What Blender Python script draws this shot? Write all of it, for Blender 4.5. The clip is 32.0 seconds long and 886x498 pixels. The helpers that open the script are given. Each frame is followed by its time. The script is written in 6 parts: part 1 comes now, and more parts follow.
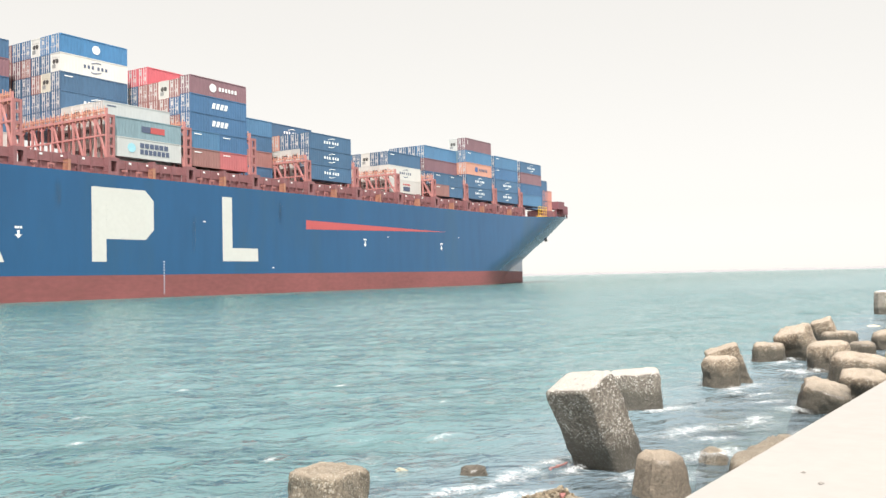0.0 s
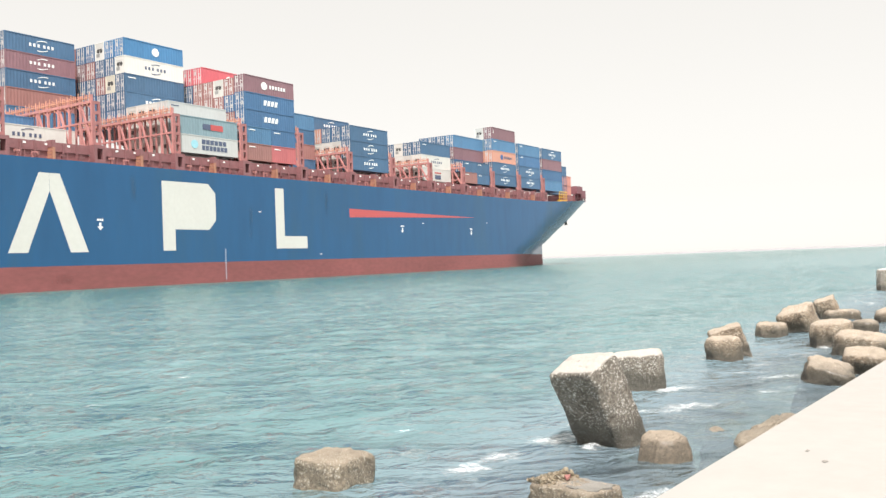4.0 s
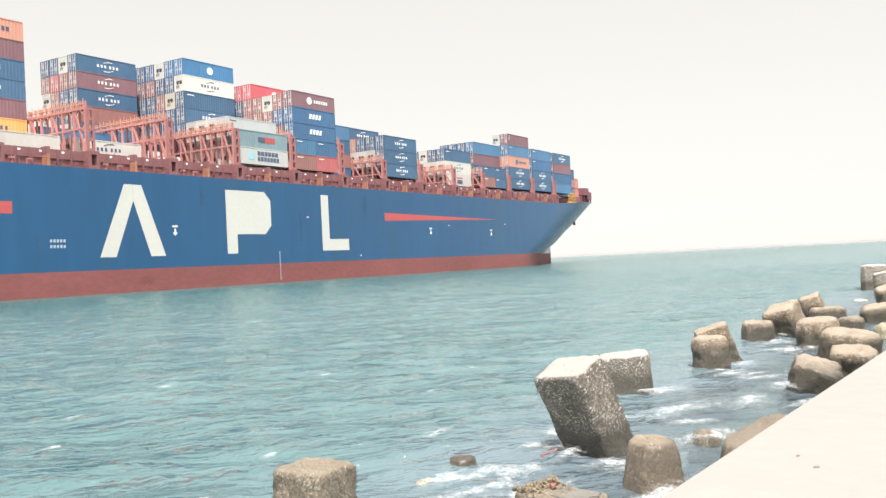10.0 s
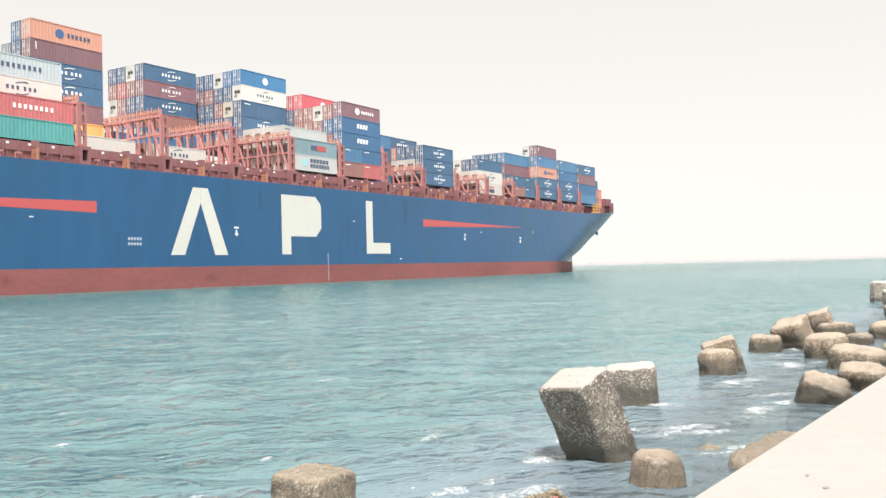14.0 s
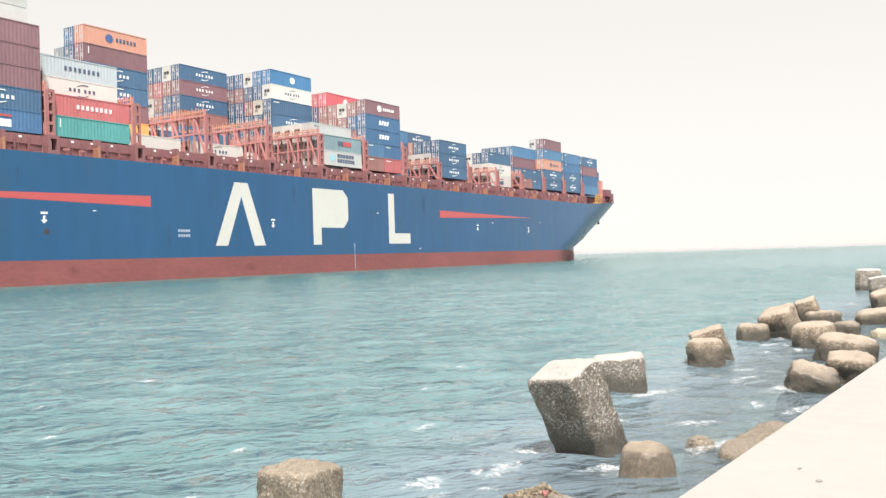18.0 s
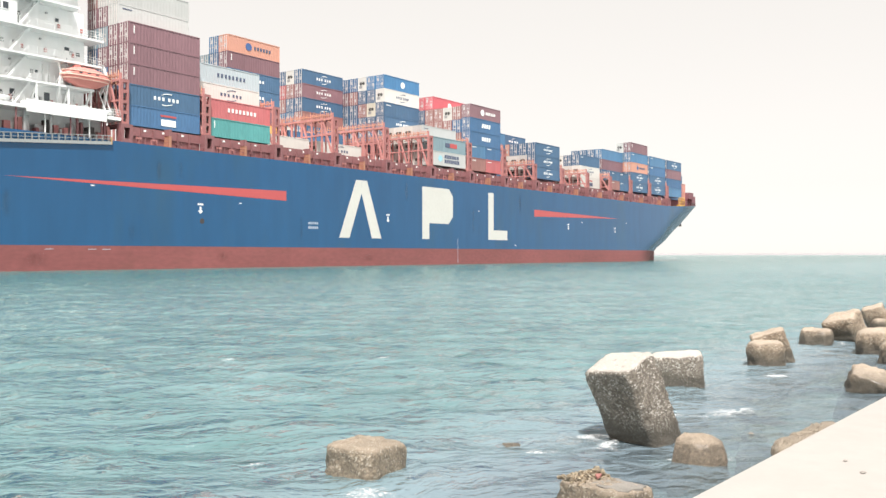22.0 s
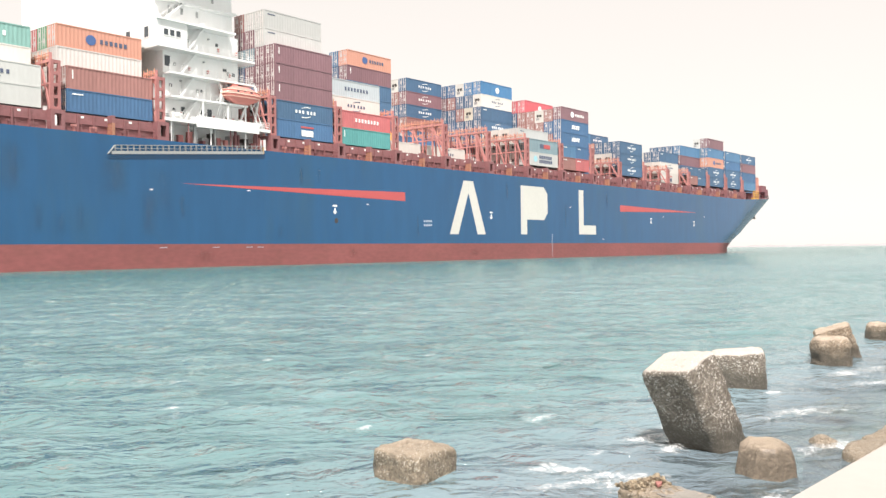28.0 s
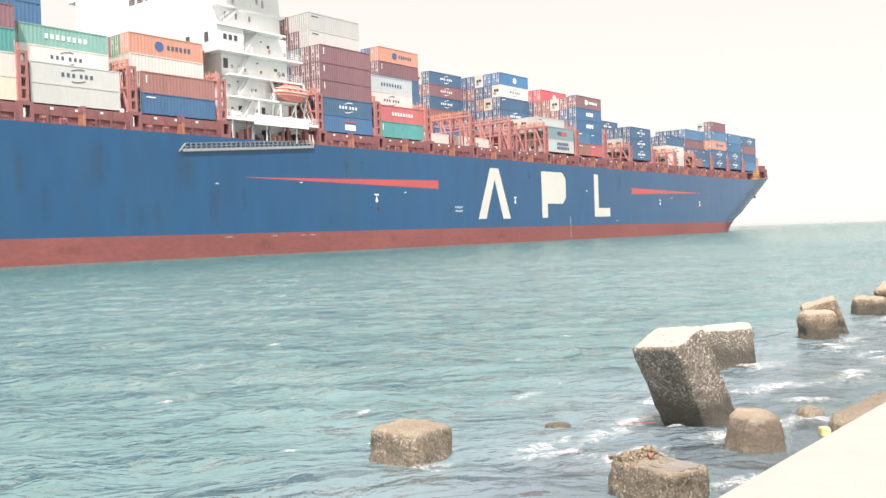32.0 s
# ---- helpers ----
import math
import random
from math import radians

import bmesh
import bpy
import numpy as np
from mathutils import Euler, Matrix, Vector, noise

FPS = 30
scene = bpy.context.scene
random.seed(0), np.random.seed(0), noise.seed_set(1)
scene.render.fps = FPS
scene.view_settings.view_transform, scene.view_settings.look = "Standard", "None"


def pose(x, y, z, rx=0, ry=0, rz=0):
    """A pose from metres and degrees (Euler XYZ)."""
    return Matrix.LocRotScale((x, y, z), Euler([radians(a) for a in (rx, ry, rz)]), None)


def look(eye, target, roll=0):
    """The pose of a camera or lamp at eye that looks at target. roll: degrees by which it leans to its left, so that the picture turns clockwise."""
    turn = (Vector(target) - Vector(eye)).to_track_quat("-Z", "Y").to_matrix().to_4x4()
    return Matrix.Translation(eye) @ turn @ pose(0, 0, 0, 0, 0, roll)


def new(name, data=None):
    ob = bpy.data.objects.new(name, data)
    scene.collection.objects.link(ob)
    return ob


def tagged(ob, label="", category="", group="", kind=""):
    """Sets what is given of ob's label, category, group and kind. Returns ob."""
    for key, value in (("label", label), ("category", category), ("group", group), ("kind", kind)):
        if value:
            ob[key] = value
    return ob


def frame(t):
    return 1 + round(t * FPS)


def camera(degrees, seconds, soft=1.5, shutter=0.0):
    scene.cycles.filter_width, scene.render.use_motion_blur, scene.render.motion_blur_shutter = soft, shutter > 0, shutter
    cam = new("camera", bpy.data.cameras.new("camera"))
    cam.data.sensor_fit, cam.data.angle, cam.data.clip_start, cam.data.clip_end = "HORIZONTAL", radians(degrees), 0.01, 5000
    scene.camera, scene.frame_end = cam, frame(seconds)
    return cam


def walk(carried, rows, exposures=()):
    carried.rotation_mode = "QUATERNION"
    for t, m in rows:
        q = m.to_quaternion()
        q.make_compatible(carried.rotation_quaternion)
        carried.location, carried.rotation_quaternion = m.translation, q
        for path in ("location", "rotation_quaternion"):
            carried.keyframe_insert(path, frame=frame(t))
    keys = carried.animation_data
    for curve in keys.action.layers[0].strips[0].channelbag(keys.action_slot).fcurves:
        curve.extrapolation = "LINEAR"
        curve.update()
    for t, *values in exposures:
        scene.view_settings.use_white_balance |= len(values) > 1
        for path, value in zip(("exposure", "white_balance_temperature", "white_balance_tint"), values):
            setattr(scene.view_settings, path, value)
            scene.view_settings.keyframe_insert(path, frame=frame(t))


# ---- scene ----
FOV = 53.1
cam = camera(FOV, 32.0, soft=1.45)


def aim(x, y, z, yaw, pitch, roll):
    """A camera pose: yaw turns from +y towards +x, pitch lifts, roll leans (degrees)."""
    a, b, c = radians(yaw), radians(pitch), radians(roll)
    fwd = Vector((math.sin(a) * math.cos(b), math.cos(a) * math.cos(b), math.sin(b)))
    r0 = Vector((math.cos(a), -math.sin(a), 0))
    u0 = r0.cross(fwd)
    right = r0 * math.cos(c) + u0 * math.sin(c)
    up = u0 * math.cos(c) - r0 * math.sin(c)
    m = Matrix((right, up, -fwd)).transposed().to_4x4()
    return Matrix.Translation((x, y, z)) @ m


# seconds, eye x, y, z, yaw, pitch, roll
EYE = [
    (0, -0.164, -105.794, 1.991, 57.239, 1.829, -1.252),
    (0.5, -0.182, -105.793, 1.989, 57.256, 1.734, -1.256),
    (1, -0.199, -105.799, 1.987, 57.207, 1.635, -1.274),
    (1.5, -0.212, -105.808, 1.985, 57.152, 1.527, -1.377),
    (2, -0.222, -105.813, 1.989, 57.109, 1.386, -1.525),
    (2.5, -0.223, -105.818, 1.988, 57.016, 1.226, -1.675),
    (3, -0.209, -105.818, 1.985, 57.001, 1.078, -1.780),
    (3.5, -0.176, -105.804, 1.987, 57.038, 0.919, -1.940),
    (5.5, -0.130, -105.774, 1.997, 57.253, 0.823, -2.464),
    (6, -0.084, -105.752, 2.000, 57.273, 0.909, -2.568),
    (6.5, -0.046, -105.728, 2.001, 57.345, 0.974, -2.617),
    (7, -0.018, -105.716, 2.001, 57.402, 1.050, -2.669),
    (7.5, -0.002, -105.710, 2.004, 57.476, 1.103, -2.718),
    (8, 0.005, -105.710, 2.008, 57.568, 1.111, -2.763),
    (8.5, 0.010, -105.719, 2.012, 57.667, 1.091, -2.823),
    (9, 0.016, -105.733, 2.010, 57.773, 1.057, -2.793),
    (9.5, 0.023, -105.735, 2.011, 57.887, 0.980, -2.826),
    (10, 0.029, -105.731, 2.011, 57.997, 0.874, -2.856),
    (10.5, 0.035, -105.728, 2.008, 58.073, 0.763, -2.930),
    (11, 0.042, -105.726, 2.007, 58.115, 0.642, -2.983),
    (11.5, 0.049, -105.719, 2.009, 58.072, 0.649, -2.867),
    (12, 0.059, -105.718, 2.011, 57.909, 0.765, -2.621),
    (12.5, 0.069, -105.712, 2.012, 57.803, 0.891, -2.338),
    (13, 0.082, -105.703, 2.016, 57.685, 1.006, -2.079),
    (13.5, 0.100, -105.694, 2.015, 57.559, 1.162, -1.727),
    (14, 0.126, -105.683, 2.015, 57.532, 1.266, -1.461),
    (14.5, 0.161, -105.663, 2.020, 57.594, 1.283, -1.320),
    (16.5, 0.202, -105.638, 2.036, 58.054, 1.044, -1.277),
    (17, 0.232, -105.625, 2.042, 58.124, 0.882, -1.452),
    (17.5, 0.238, -105.614, 2.041, 58.258, 0.745, -1.605),
    (18, 0.219, -105.623, 2.034, 58.344, 0.574, -1.751),
    (18.5, 0.177, -105.654, 2.020, 57.899, 0.530, -1.376),
    (19, 0.122, -105.684, 2.009, 57.262, 0.554, -1.033),
    (19.5, 0.066, -105.709, 1.996, 56.530, 0.623, -0.615),
    (20, 0.015, -105.732, 1.987, 55.870, 0.641, -0.358),
    (20.5, -0.028, -105.761, 1.988, 55.324, 0.632, -0.158),
    (21, -0.068, -105.786, 1.989, 54.882, 0.581, -0.060),
    (21.5, -0.102, -105.806, 1.988, 54.528, 0.506, -0.013),
    (22, -0.127, -105.819, 1.990, 54.300, 0.393, -0.081),
    (22.5, -0.131, -105.827, 1.990, 54.144, 0.284, -0.225),
    (23, -0.106, -105.823, 1.996, 53.921, 0.176, -0.437),
    (23.5, -0.060, -105.792, 1.994, 53.647, 0.094, -0.538),
    (24, -0.001, -105.737, 1.994, 53.396, 0.031, -0.702),
    (24.5, 0.065, -105.678, 2.001, 53.063, -0.058, -0.970),
    (25, 0.121, -105.628, 2.004, 52.872, -0.076, -1.129),
    (25.5, 0.157, -105.607, 2.007, 52.610, -0.046, -1.025),
    (27.5, 0.159, -105.616, 2.010, 51.285, 0.089, -0.739),
    (28, 0.125, -105.649, 2.008, 51.072, 0.082, -0.685),
    (28.5, 0.066, -105.710, 1.987, 50.919, 0.024, -0.636),
    (29, -0.004, -105.762, 1.970, 50.963, -0.056, -0.722),
    (29.5, -0.055, -105.798, 1.981, 51.059, -0.197, -0.876),
    (30, -0.079, -105.799, 1.994, 51.217, -0.340, -1.056),
    (30.5, -0.075, -105.777, 1.996, 51.373, -0.460, -1.347),
    (31, -0.049, -105.747, 1.995, 51.521, -0.601, -1.613),
    (31.5, -0.013, -105.720, 1.987, 51.615, -0.723, -1.819),
    (32, 0.024, -105.699, 1.978, 51.764, -0.873, -1.948),
]

TRAVEL = [
    (0, 0.00, 0.677),
    (2, 6.09, 0.629),
    (4, 11.71, 0.582),
    (6, 17.07, 0.535),
    (8, 22.33, 0.488),
    (10, 27.71, 0.441),
    (12, 33.20, 0.394),
    (14, 38.67, 0.346),
    (16, 44.32, 0.299),
    (18, 50.50, 0.252),
    (20, 57.51, 0.205),
    (22, 64.11, 0.158),
    (24, 69.83, 0.111),
    (26, 75.41, 0.063),
    (28, 81.20, 0.016),
    (30, 87.64, -0.031),
    (32, 94.27, -0.078),
]

walk(cam, [(t, aim(*r)) for t, *r in EYE], exposures=[(0.0, 1.02, 6430, 9), (17.0, 1.01, 6450, 10), (24.0, 1.04, 6520, 11), (32.0, 1.09, 6700, 13)])

# ---------------------------------------------------------------- light
SUN_DIR = Vector((-0.36, -0.30, 0.885)).normalized()
world = bpy.data.worlds.new("hazy_sky")
scene.world = world
world.use_nodes = True
wn = world.node_tree
sky = wn.nodes.new("ShaderNodeTexSky")
sky.sky_type = 'NISHITA'
sky.sun_disc = False
sky.sun_elevation = math.asin(SUN_DIR.z)
sky.sun_rotation = math.atan2(SUN_DIR.x, SUN_DIR.y)
sky.air_density, sky.dust_density, sky.ozone_density = 1.0, 0.35, 0.3
hsv = wn.nodes.new("ShaderNodeHueSaturation")
hsv.inputs["Saturation"].default_value = 0.12
wn.links.new(sky.outputs[0], hsv.inputs["Color"])
warm = wn.nodes.new("ShaderNodeMix")
warm.data_type, warm.blend_type = 'RGBA', 'MULTIPLY'
warm.inputs["Factor"].default_value = 1.0
warm.inputs["B"].default_value = (1.0, 0.968, 0.915, 1)
wn.links.new(hsv.outputs[0], warm.inputs["A"])
# thin white haze over the whole dome
haze = wn.nodes.new("ShaderNodeMix")
haze.data_type = 'RGBA'
haze.inputs["Factor"].default_value = 0.80
haze.inputs["B"].default_value = (4.09, 3.92, 3.70, 1)
wn.links.new(warm.outputs["Result"], haze.inputs["A"])
wn.links.new(haze.outputs["Result"], wn.nodes["Background"].inputs[0])
wn.nodes["Background"].inputs[1].default_value = 0.110

sun_data = bpy.data.lights.new("sun", 'SUN')
sun_data.energy, sun_data.angle, sun_data.color = 4.1, radians(4.0), (1.0, 0.965, 0.92)
sun = new("sun", sun_data)
sun.matrix_world = look((0, 0, 80), Vector((0, 0, 80)) - SUN_DIR)

# ---------------------------------------------------------------- materials
MATS = {}


def mat(name, colour, rough=0.6, metal=0.0, vary=0.12, scale=1.0, bump=0.0, stain=None, stain_amount=0.3, stretch=(1, 1, 1), rnd=0.0, spec=0.5):
    """A painted or mineral surface: base colour with broad and fine variation, stains and relief."""
    if name in MATS:
        return MATS[name]
    m = bpy.data.materials.new(name)
    MATS[name] = m
    m.use_nodes = True
    nt = m.node_tree
    b = nt.nodes["Principled BSDF"]
    b.inputs["Roughness"].default_value = rough
    b.inputs["Metallic"].default_value = metal
    b.inputs["Specular IOR Level"].default_value = spec
    tc = nt.nodes.new("ShaderNodeTexCoord")
    mp = nt.nodes.new("ShaderNodeMapping")
    mp.inputs["Scale"].default_value = stretch
    nt.links.new(tc.outputs["Object"], mp.inputs["Vector"])
    n1 = nt.nodes.new("ShaderNodeTexNoise")
    n1.inputs["Scale"].default_value = 0.35 * scale
    n1.inputs["Detail"].default_value = 5
    n2 = nt.nodes.new("ShaderNodeTexNoise")
    n2.inputs["Scale"].default_value = 4.0 * scale
    n2.inputs["Detail"].default_value = 6
    nt.links.new(mp.outputs[0], n1.inputs["Vector"])
    nt.links.new(mp.outputs[0], n2.inputs["Vector"])
    add = nt.nodes.new("ShaderNodeMath")
    add.operation = 'ADD'
    nt.links.new(n1.outputs["Fac"], add.inputs[0])
    nt.links.new(n2.outputs["Fac"], add.inputs[1])
    rng = nt.nodes.new("ShaderNodeMapRange")
    rng.inputs["From Min"].default_value, rng.inputs["From Max"].default_value = 0.6, 1.4
    rng.inputs["To Min"].default_value, rng.inputs["To Max"].default_value = 1 - vary, 1 + vary
    nt.links.new(add.outputs[0], rng.inputs["Value"])
    val = rng.outputs[0]
    if rnd:
        oi = nt.nodes.new("ShaderNodeObjectInfo")
        r2 = nt.nodes.new("ShaderNodeMapRange")
        r2.inputs["To Min"].default_value, r2.inputs["To Max"].default_value = 1 - rnd, 1 + rnd
        nt.links.new(oi.outputs["Random"], r2.inputs["Value"])
        mu = nt.nodes.new("ShaderNodeMath")
        mu.operation = 'MULTIPLY'
        nt.links.new(val, mu.inputs[0])
        nt.links.new(r2.outputs[0], mu.inputs[1])
        val = mu.outputs[0]
    hs = nt.nodes.new("ShaderNodeHueSaturation")
    hs.inputs["Color"].default_value = (*colour, 1)
    nt.links.new(val, hs.inputs["Value"])
    out = hs.outputs[0]
    if stain:
        ns = nt.nodes.new("ShaderNodeTexNoise")
        ns.inputs["Scale"].default_value = 0.9 * scale
        ns.inputs["Detail"].default_value = 8
        ns.inputs["Roughness"].default_value = 0.7
        nt.links.new(mp.outputs[0], ns.inputs["Vector"])
        r = nt.nodes.new("ShaderNodeMapRange")
        r.inputs["From Min"].default_value, r.inputs["From Max"].default_value = 0.5, 0.75
        r.inputs["To Max"].default_value = stain_amount
        nt.links.new(ns.outputs["Fac"], r.inputs["Value"])
        mx = nt.nodes.new("ShaderNodeMix")
        mx.data_type = 'RGBA'
        nt.links.new(r.outputs[0], mx.inputs["Factor"])
        nt.links.new(out, mx.inputs["A"])
        mx.inputs["B"].default_value = (*stain, 1)
        out = mx.outputs["Result"]
    nt.links.new(out, b.inputs["Base Color"])
    if bump:
        bp = nt.nodes.new("ShaderNodeBump")
        bp.inputs["Strength"].default_value = min(1.0, bump)
        bp.inputs["Distance"].default_value = 0.03
        nt.links.new(n2.outputs["Fac"], bp.inputs["Height"])
        nt.links.new(bp.outputs[0], b.inputs["Normal"])
    return m


HULL_BLUE = mat("hull_blue_paint", (0.012, 0.078, 0.182), 0.25, vary=0.13, scale=0.12, stain=(0.024, 0.082, 0.138), stain_amount=0.6, stretch=(1, 1, 0.22))
HULL_RED = mat("antifouling_red", (0.215, 0.068, 0.066), 0.7, vary=0.22, scale=0.2, stain=(0.16, 0.06, 0.05), stain_amount=0.5, stretch=(1, 1, 2.5))
HULL_WHITE = mat("hull_white_paint", (0.56, 0.55, 0.51), 0.5, vary=0.06, scale=0.4, stain=(0.5, 0.47, 0.42), stain_amount=0.25)
HULL_STRIPE = mat("hull_red_stripe", (0.46, 0.085, 0.085), 0.5, vary=0.06, scale=0.4)
OXIDE = mat("red_oxide_steel", (0.225, 0.099, 0.103), 0.65, vary=0.2, scale=0.8, stain=(0.14, 0.05, 0.04), stain_amount=0.5)
OXIDE_DARK = mat("maroon_steel", (0.19, 0.075, 0.088), 0.65, vary=0.15, scale=0.8)
# lighter copy of the oxide steel, with sunshine put into its colour
OXIDE_SUNLIT = mat("pale_oxide_steel", (0.46, 0.205, 0.19), 0.65, vary=0.2, scale=0.8)
OXIDE_MID = mat("middle_oxide_steel", (0.335, 0.142, 0.136), 0.65, vary=0.2, scale=0.8, stain=(0.2, 0.08, 0.07), stain_amount=0.4)
HOUSE_WHITE = mat("house_white_paint", (0.73, 0.735, 0.73), 0.45, vary=0.05, scale=0.5, stain=(0.6, 0.54, 0.46), stain_amount=0.2, stretch=(1, 1, 0.3))
GLASS_DARK = mat("window_glass", (0.06, 0.07, 0.08), 0.08, vary=0.02)
BOAT_ORANGE = mat("lifeboat_orange", (0.62, 0.215, 0.185), 0.45, vary=0.08, scale=1.0)
GREY_STEEL = mat("grey_steel", (0.35, 0.36, 0.36), 0.5, vary=0.12, metal=0.3)
YELLOW_STEEL = mat("yellow_paint", (0.70, 0.42, 0.05), 0.5, vary=0.1)
DARK_STEEL = mat("dark_steel", (0.05, 0.045, 0.045), 0.6, vary=0.2)


def solid(name, m, bm, smooth=False):
    me = bpy.data.meshes.new(name)
    bm.to_mesh(me)
    bm.free()
    if smooth:
        for p in me.polygons:
            p.use_smooth = True
    for one in (m if isinstance(m, (list, tuple)) else [m]):
        me.materials.append(one)
    return me


def part(name, bm, material, parent, label="", smooth=False, at=None):
    me = bm if isinstance(bm, bpy.types.Mesh) else solid(name, material, bm, smooth)
    ob = new(name, me)
    if parent is not None:
        ob.parent = parent
    if at is not None:
        ob.matrix_basis = at
    if label:
        tagged(ob, label)
    return ob


def box(bm, x0, x1, y0, y1, z0, z1, mi=0):
    v = [bm.verts.new(p) for p in ((x0, y0, z0), (x1, y0, z0), (x1, y1, z0), (x0, y1, z0), (x0, y0, z1), (x1, y0, z1), (x1, y1, z1), (x0, y1, z1))]
    fs = []
    for q in ((0, 3, 2, 1), (4, 5, 6, 7), (0, 1, 5, 4), (1, 2, 6, 5), (2, 3, 7, 6), (3, 0, 4, 7)):
        f = bm.faces.new([v[i] for i in q])
        f.material_index = mi
        fs.append(f)
    return fs


def beam(bm, a, b, w, h=None, mi=0):
    """A straight bar of rectangular section from a to b."""
    a, b = Vector(a), Vector(b)
    h = h or w
    d = (b - a).normalized()
    s = d.cross(Vector((0, 0, 1)))
    s = s.normalized() if s.length > 1e-3 else Vector((1, 0, 0))
    u = s.cross(d)
    ring = [(s * w / 2 + u * h / 2), (-s * w / 2 + u * h / 2), (-s * w / 2 - u * h / 2), (s * w / 2 - u * h / 2)]
    va = [bm.verts.new(a + r) for r in ring]
    vb = [bm.verts.new(b + r) for r in ring]
    for i in range(4):
        bm.faces.new((va[i], va[(i + 1) % 4], vb[(i + 1) % 4], vb[i])).material_index = mi
    bm.faces.new(va[::-1]).material_index = mi
    bm.faces.new(vb).material_index = mi


def prism(bm, pts, y0, y1, mi=0):
    """An outline of (x, z) points, given thickness from y0 to y1 (y0 is the outer face)."""
    a = [bm.verts.new((x, y0, z)) for x, z in pts]
    b = [bm.verts.new((x, y1, z)) for x, z in pts]
    n = len(pts)
    bm.faces.new(a).material_index = mi
    bm.faces.new(b[::-1]).material_index = mi
    for i in range(n):
        bm.faces.new((a[(i + 1) % n], a[i], b[i], b[(i + 1) % n])).material_index = mi
    bmesh.ops.recalc_face_normals(bm, faces=bm.faces[:])


MOVERS = []     # (thing, its place in the ship's space)
B0, PITCH = 10.05, 14.2
YC, ROW = 1.07, 2.5
ZB = 20.1       # where the lowest containers stand
DECK = 17.5
BEAM_W = 46.0

# ---------------------------------------------------------------- ship
ship = tagged(new("container_ship"), "blue-hulled container ship with red boot-top, under way", "ship")
MOVERS.append((ship, Matrix.Identity(4)))


STEM = 251.4     # the plumb stem at the waterline


def flare(z):
    """Upright stem at the waterline, then a straight rake up to the forecastle."""
    g = max(0.0, min(1.0, (z - 4.2) / (DECK - 4.2)))
    return 0.30 * g ** 2.2 + 0.70 * g ** 1.08


def sheer(x):
    """Rise of the deck line towards the bow."""
    return (max(0.0, x - 205) / 70) ** 1.25 * 4.0


def flare_end(z):
    """Where the flared bow meets the middle plane; it draws aft below the knuckle."""
    g = max(0.0, min(1.0, z / 7.5))
    return 239.3 + 36.7 * flare(z) - 8.0 * (1 - g * g * (3 - 2 * g))


def hull_end(z):
    return max(STEM, flare_end(z))


def hull_side(x, z):
    """How far the starboard shell stands in from the ship's flat side: the flared bow joined to a fine entrance below it."""
    f = max(0.0, min(1.0, z / DECK))
    end = flare_end(z)
    start = end - 49 - 15 * flare(z)
    u = max(0.0, min(1.0, (x - start) / (end - start)))
    fine = max(0.0, min(1.0, (x - 176.0) / (STEM - 176.0)))
    return BEAM_W / 2 * min(u ** (1.75 + 0.7 * f), fine ** 1.12 if z < 11 else 1.0)


def build_hull():
    zs = [-2.0, 0.0, 1.2, 2.4, 3.3, 3.31, 4.2, 5, 5.8, 6.6, 7.5, 8.5, 9.5, 10.9, 11.1, 12, 13, 14, 15, 16.0, DECK]
    xs = [-90, -70, -50, -30, -10, 10, 30, 50, 70, 90, 110, 130, 150, 165] + [170 + 1.5 * i for i in range(72)]
    bm = bmesh.new()
    rows = []
    for z in zs:
        end = hull_end(z)
        row = []
        for x in xs:
            xx = min(x, end)
            zz = z
            if z > 12:
                zz = z + sheer(xx) * (z - 12) / (DECK - 12)
            row.append((xx, hull_side(xx, z), zz))
        rows.append(row)
    for side in (0, 1):
        vs = [[bm.verts.new((x, y if side == 0 else BEAM_W - y, z)) for x, y, z in r] for r in rows]
        for i in range(len(zs) - 1):
            for j in range(len(xs) - 1):
                q = (vs[i][j], vs[i][j + 1], vs[i + 1][j + 1], vs[i + 1][j])
                fc = bm.faces.new(q if side == 0 else q[::-1])
                fc.material_index = 1 if zs[i + 1] <= 3.301 else 0
        if side == 0:
            first = vs
    deck = bmesh.new()
    for j in range(len(xs) - 1):
        q = [first[-1][j].co, first[-1][j + 1].co, vs[-1][j + 1].co, vs[-1][j].co]
        deck.faces.new([deck.verts.new((c.x, c.y, c.z - 0.02)) for c in q])
    part("main_deck", deck, OXIDE, ship)
    # transom
    for i in range(len(zs) - 1):
        bm.faces.new((first[i][0], first[i + 1][0], vs[i + 1][0], vs[i][0]))
    bmesh.ops.remove_doubles(bm, verts=bm.verts[:], dist=0.001)
    bmesh.ops.dissolve_degenerate(bm, dist=0.001, edges=bm.edges[:])
    bmesh.ops.recalc_face_normals(bm, faces=bm.faces[:])
    me = solid("hull", [HULL_BLUE, HULL_RED, OXIDE], bm)
    for p in me.polygons:
        p.use_smooth = p.material_index < 2
    return part("hull", me, None, ship, "dark blue steel hull with red boot-top")


build_hull()

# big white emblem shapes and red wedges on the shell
OUT = -0.012


def decal(name, outlines, m, label=""):
    bm = bmesh.new()
    for pts in outlines:
        prism(bm, pts, OUT, 0.05)
    return part(name, bm, m, ship, label)


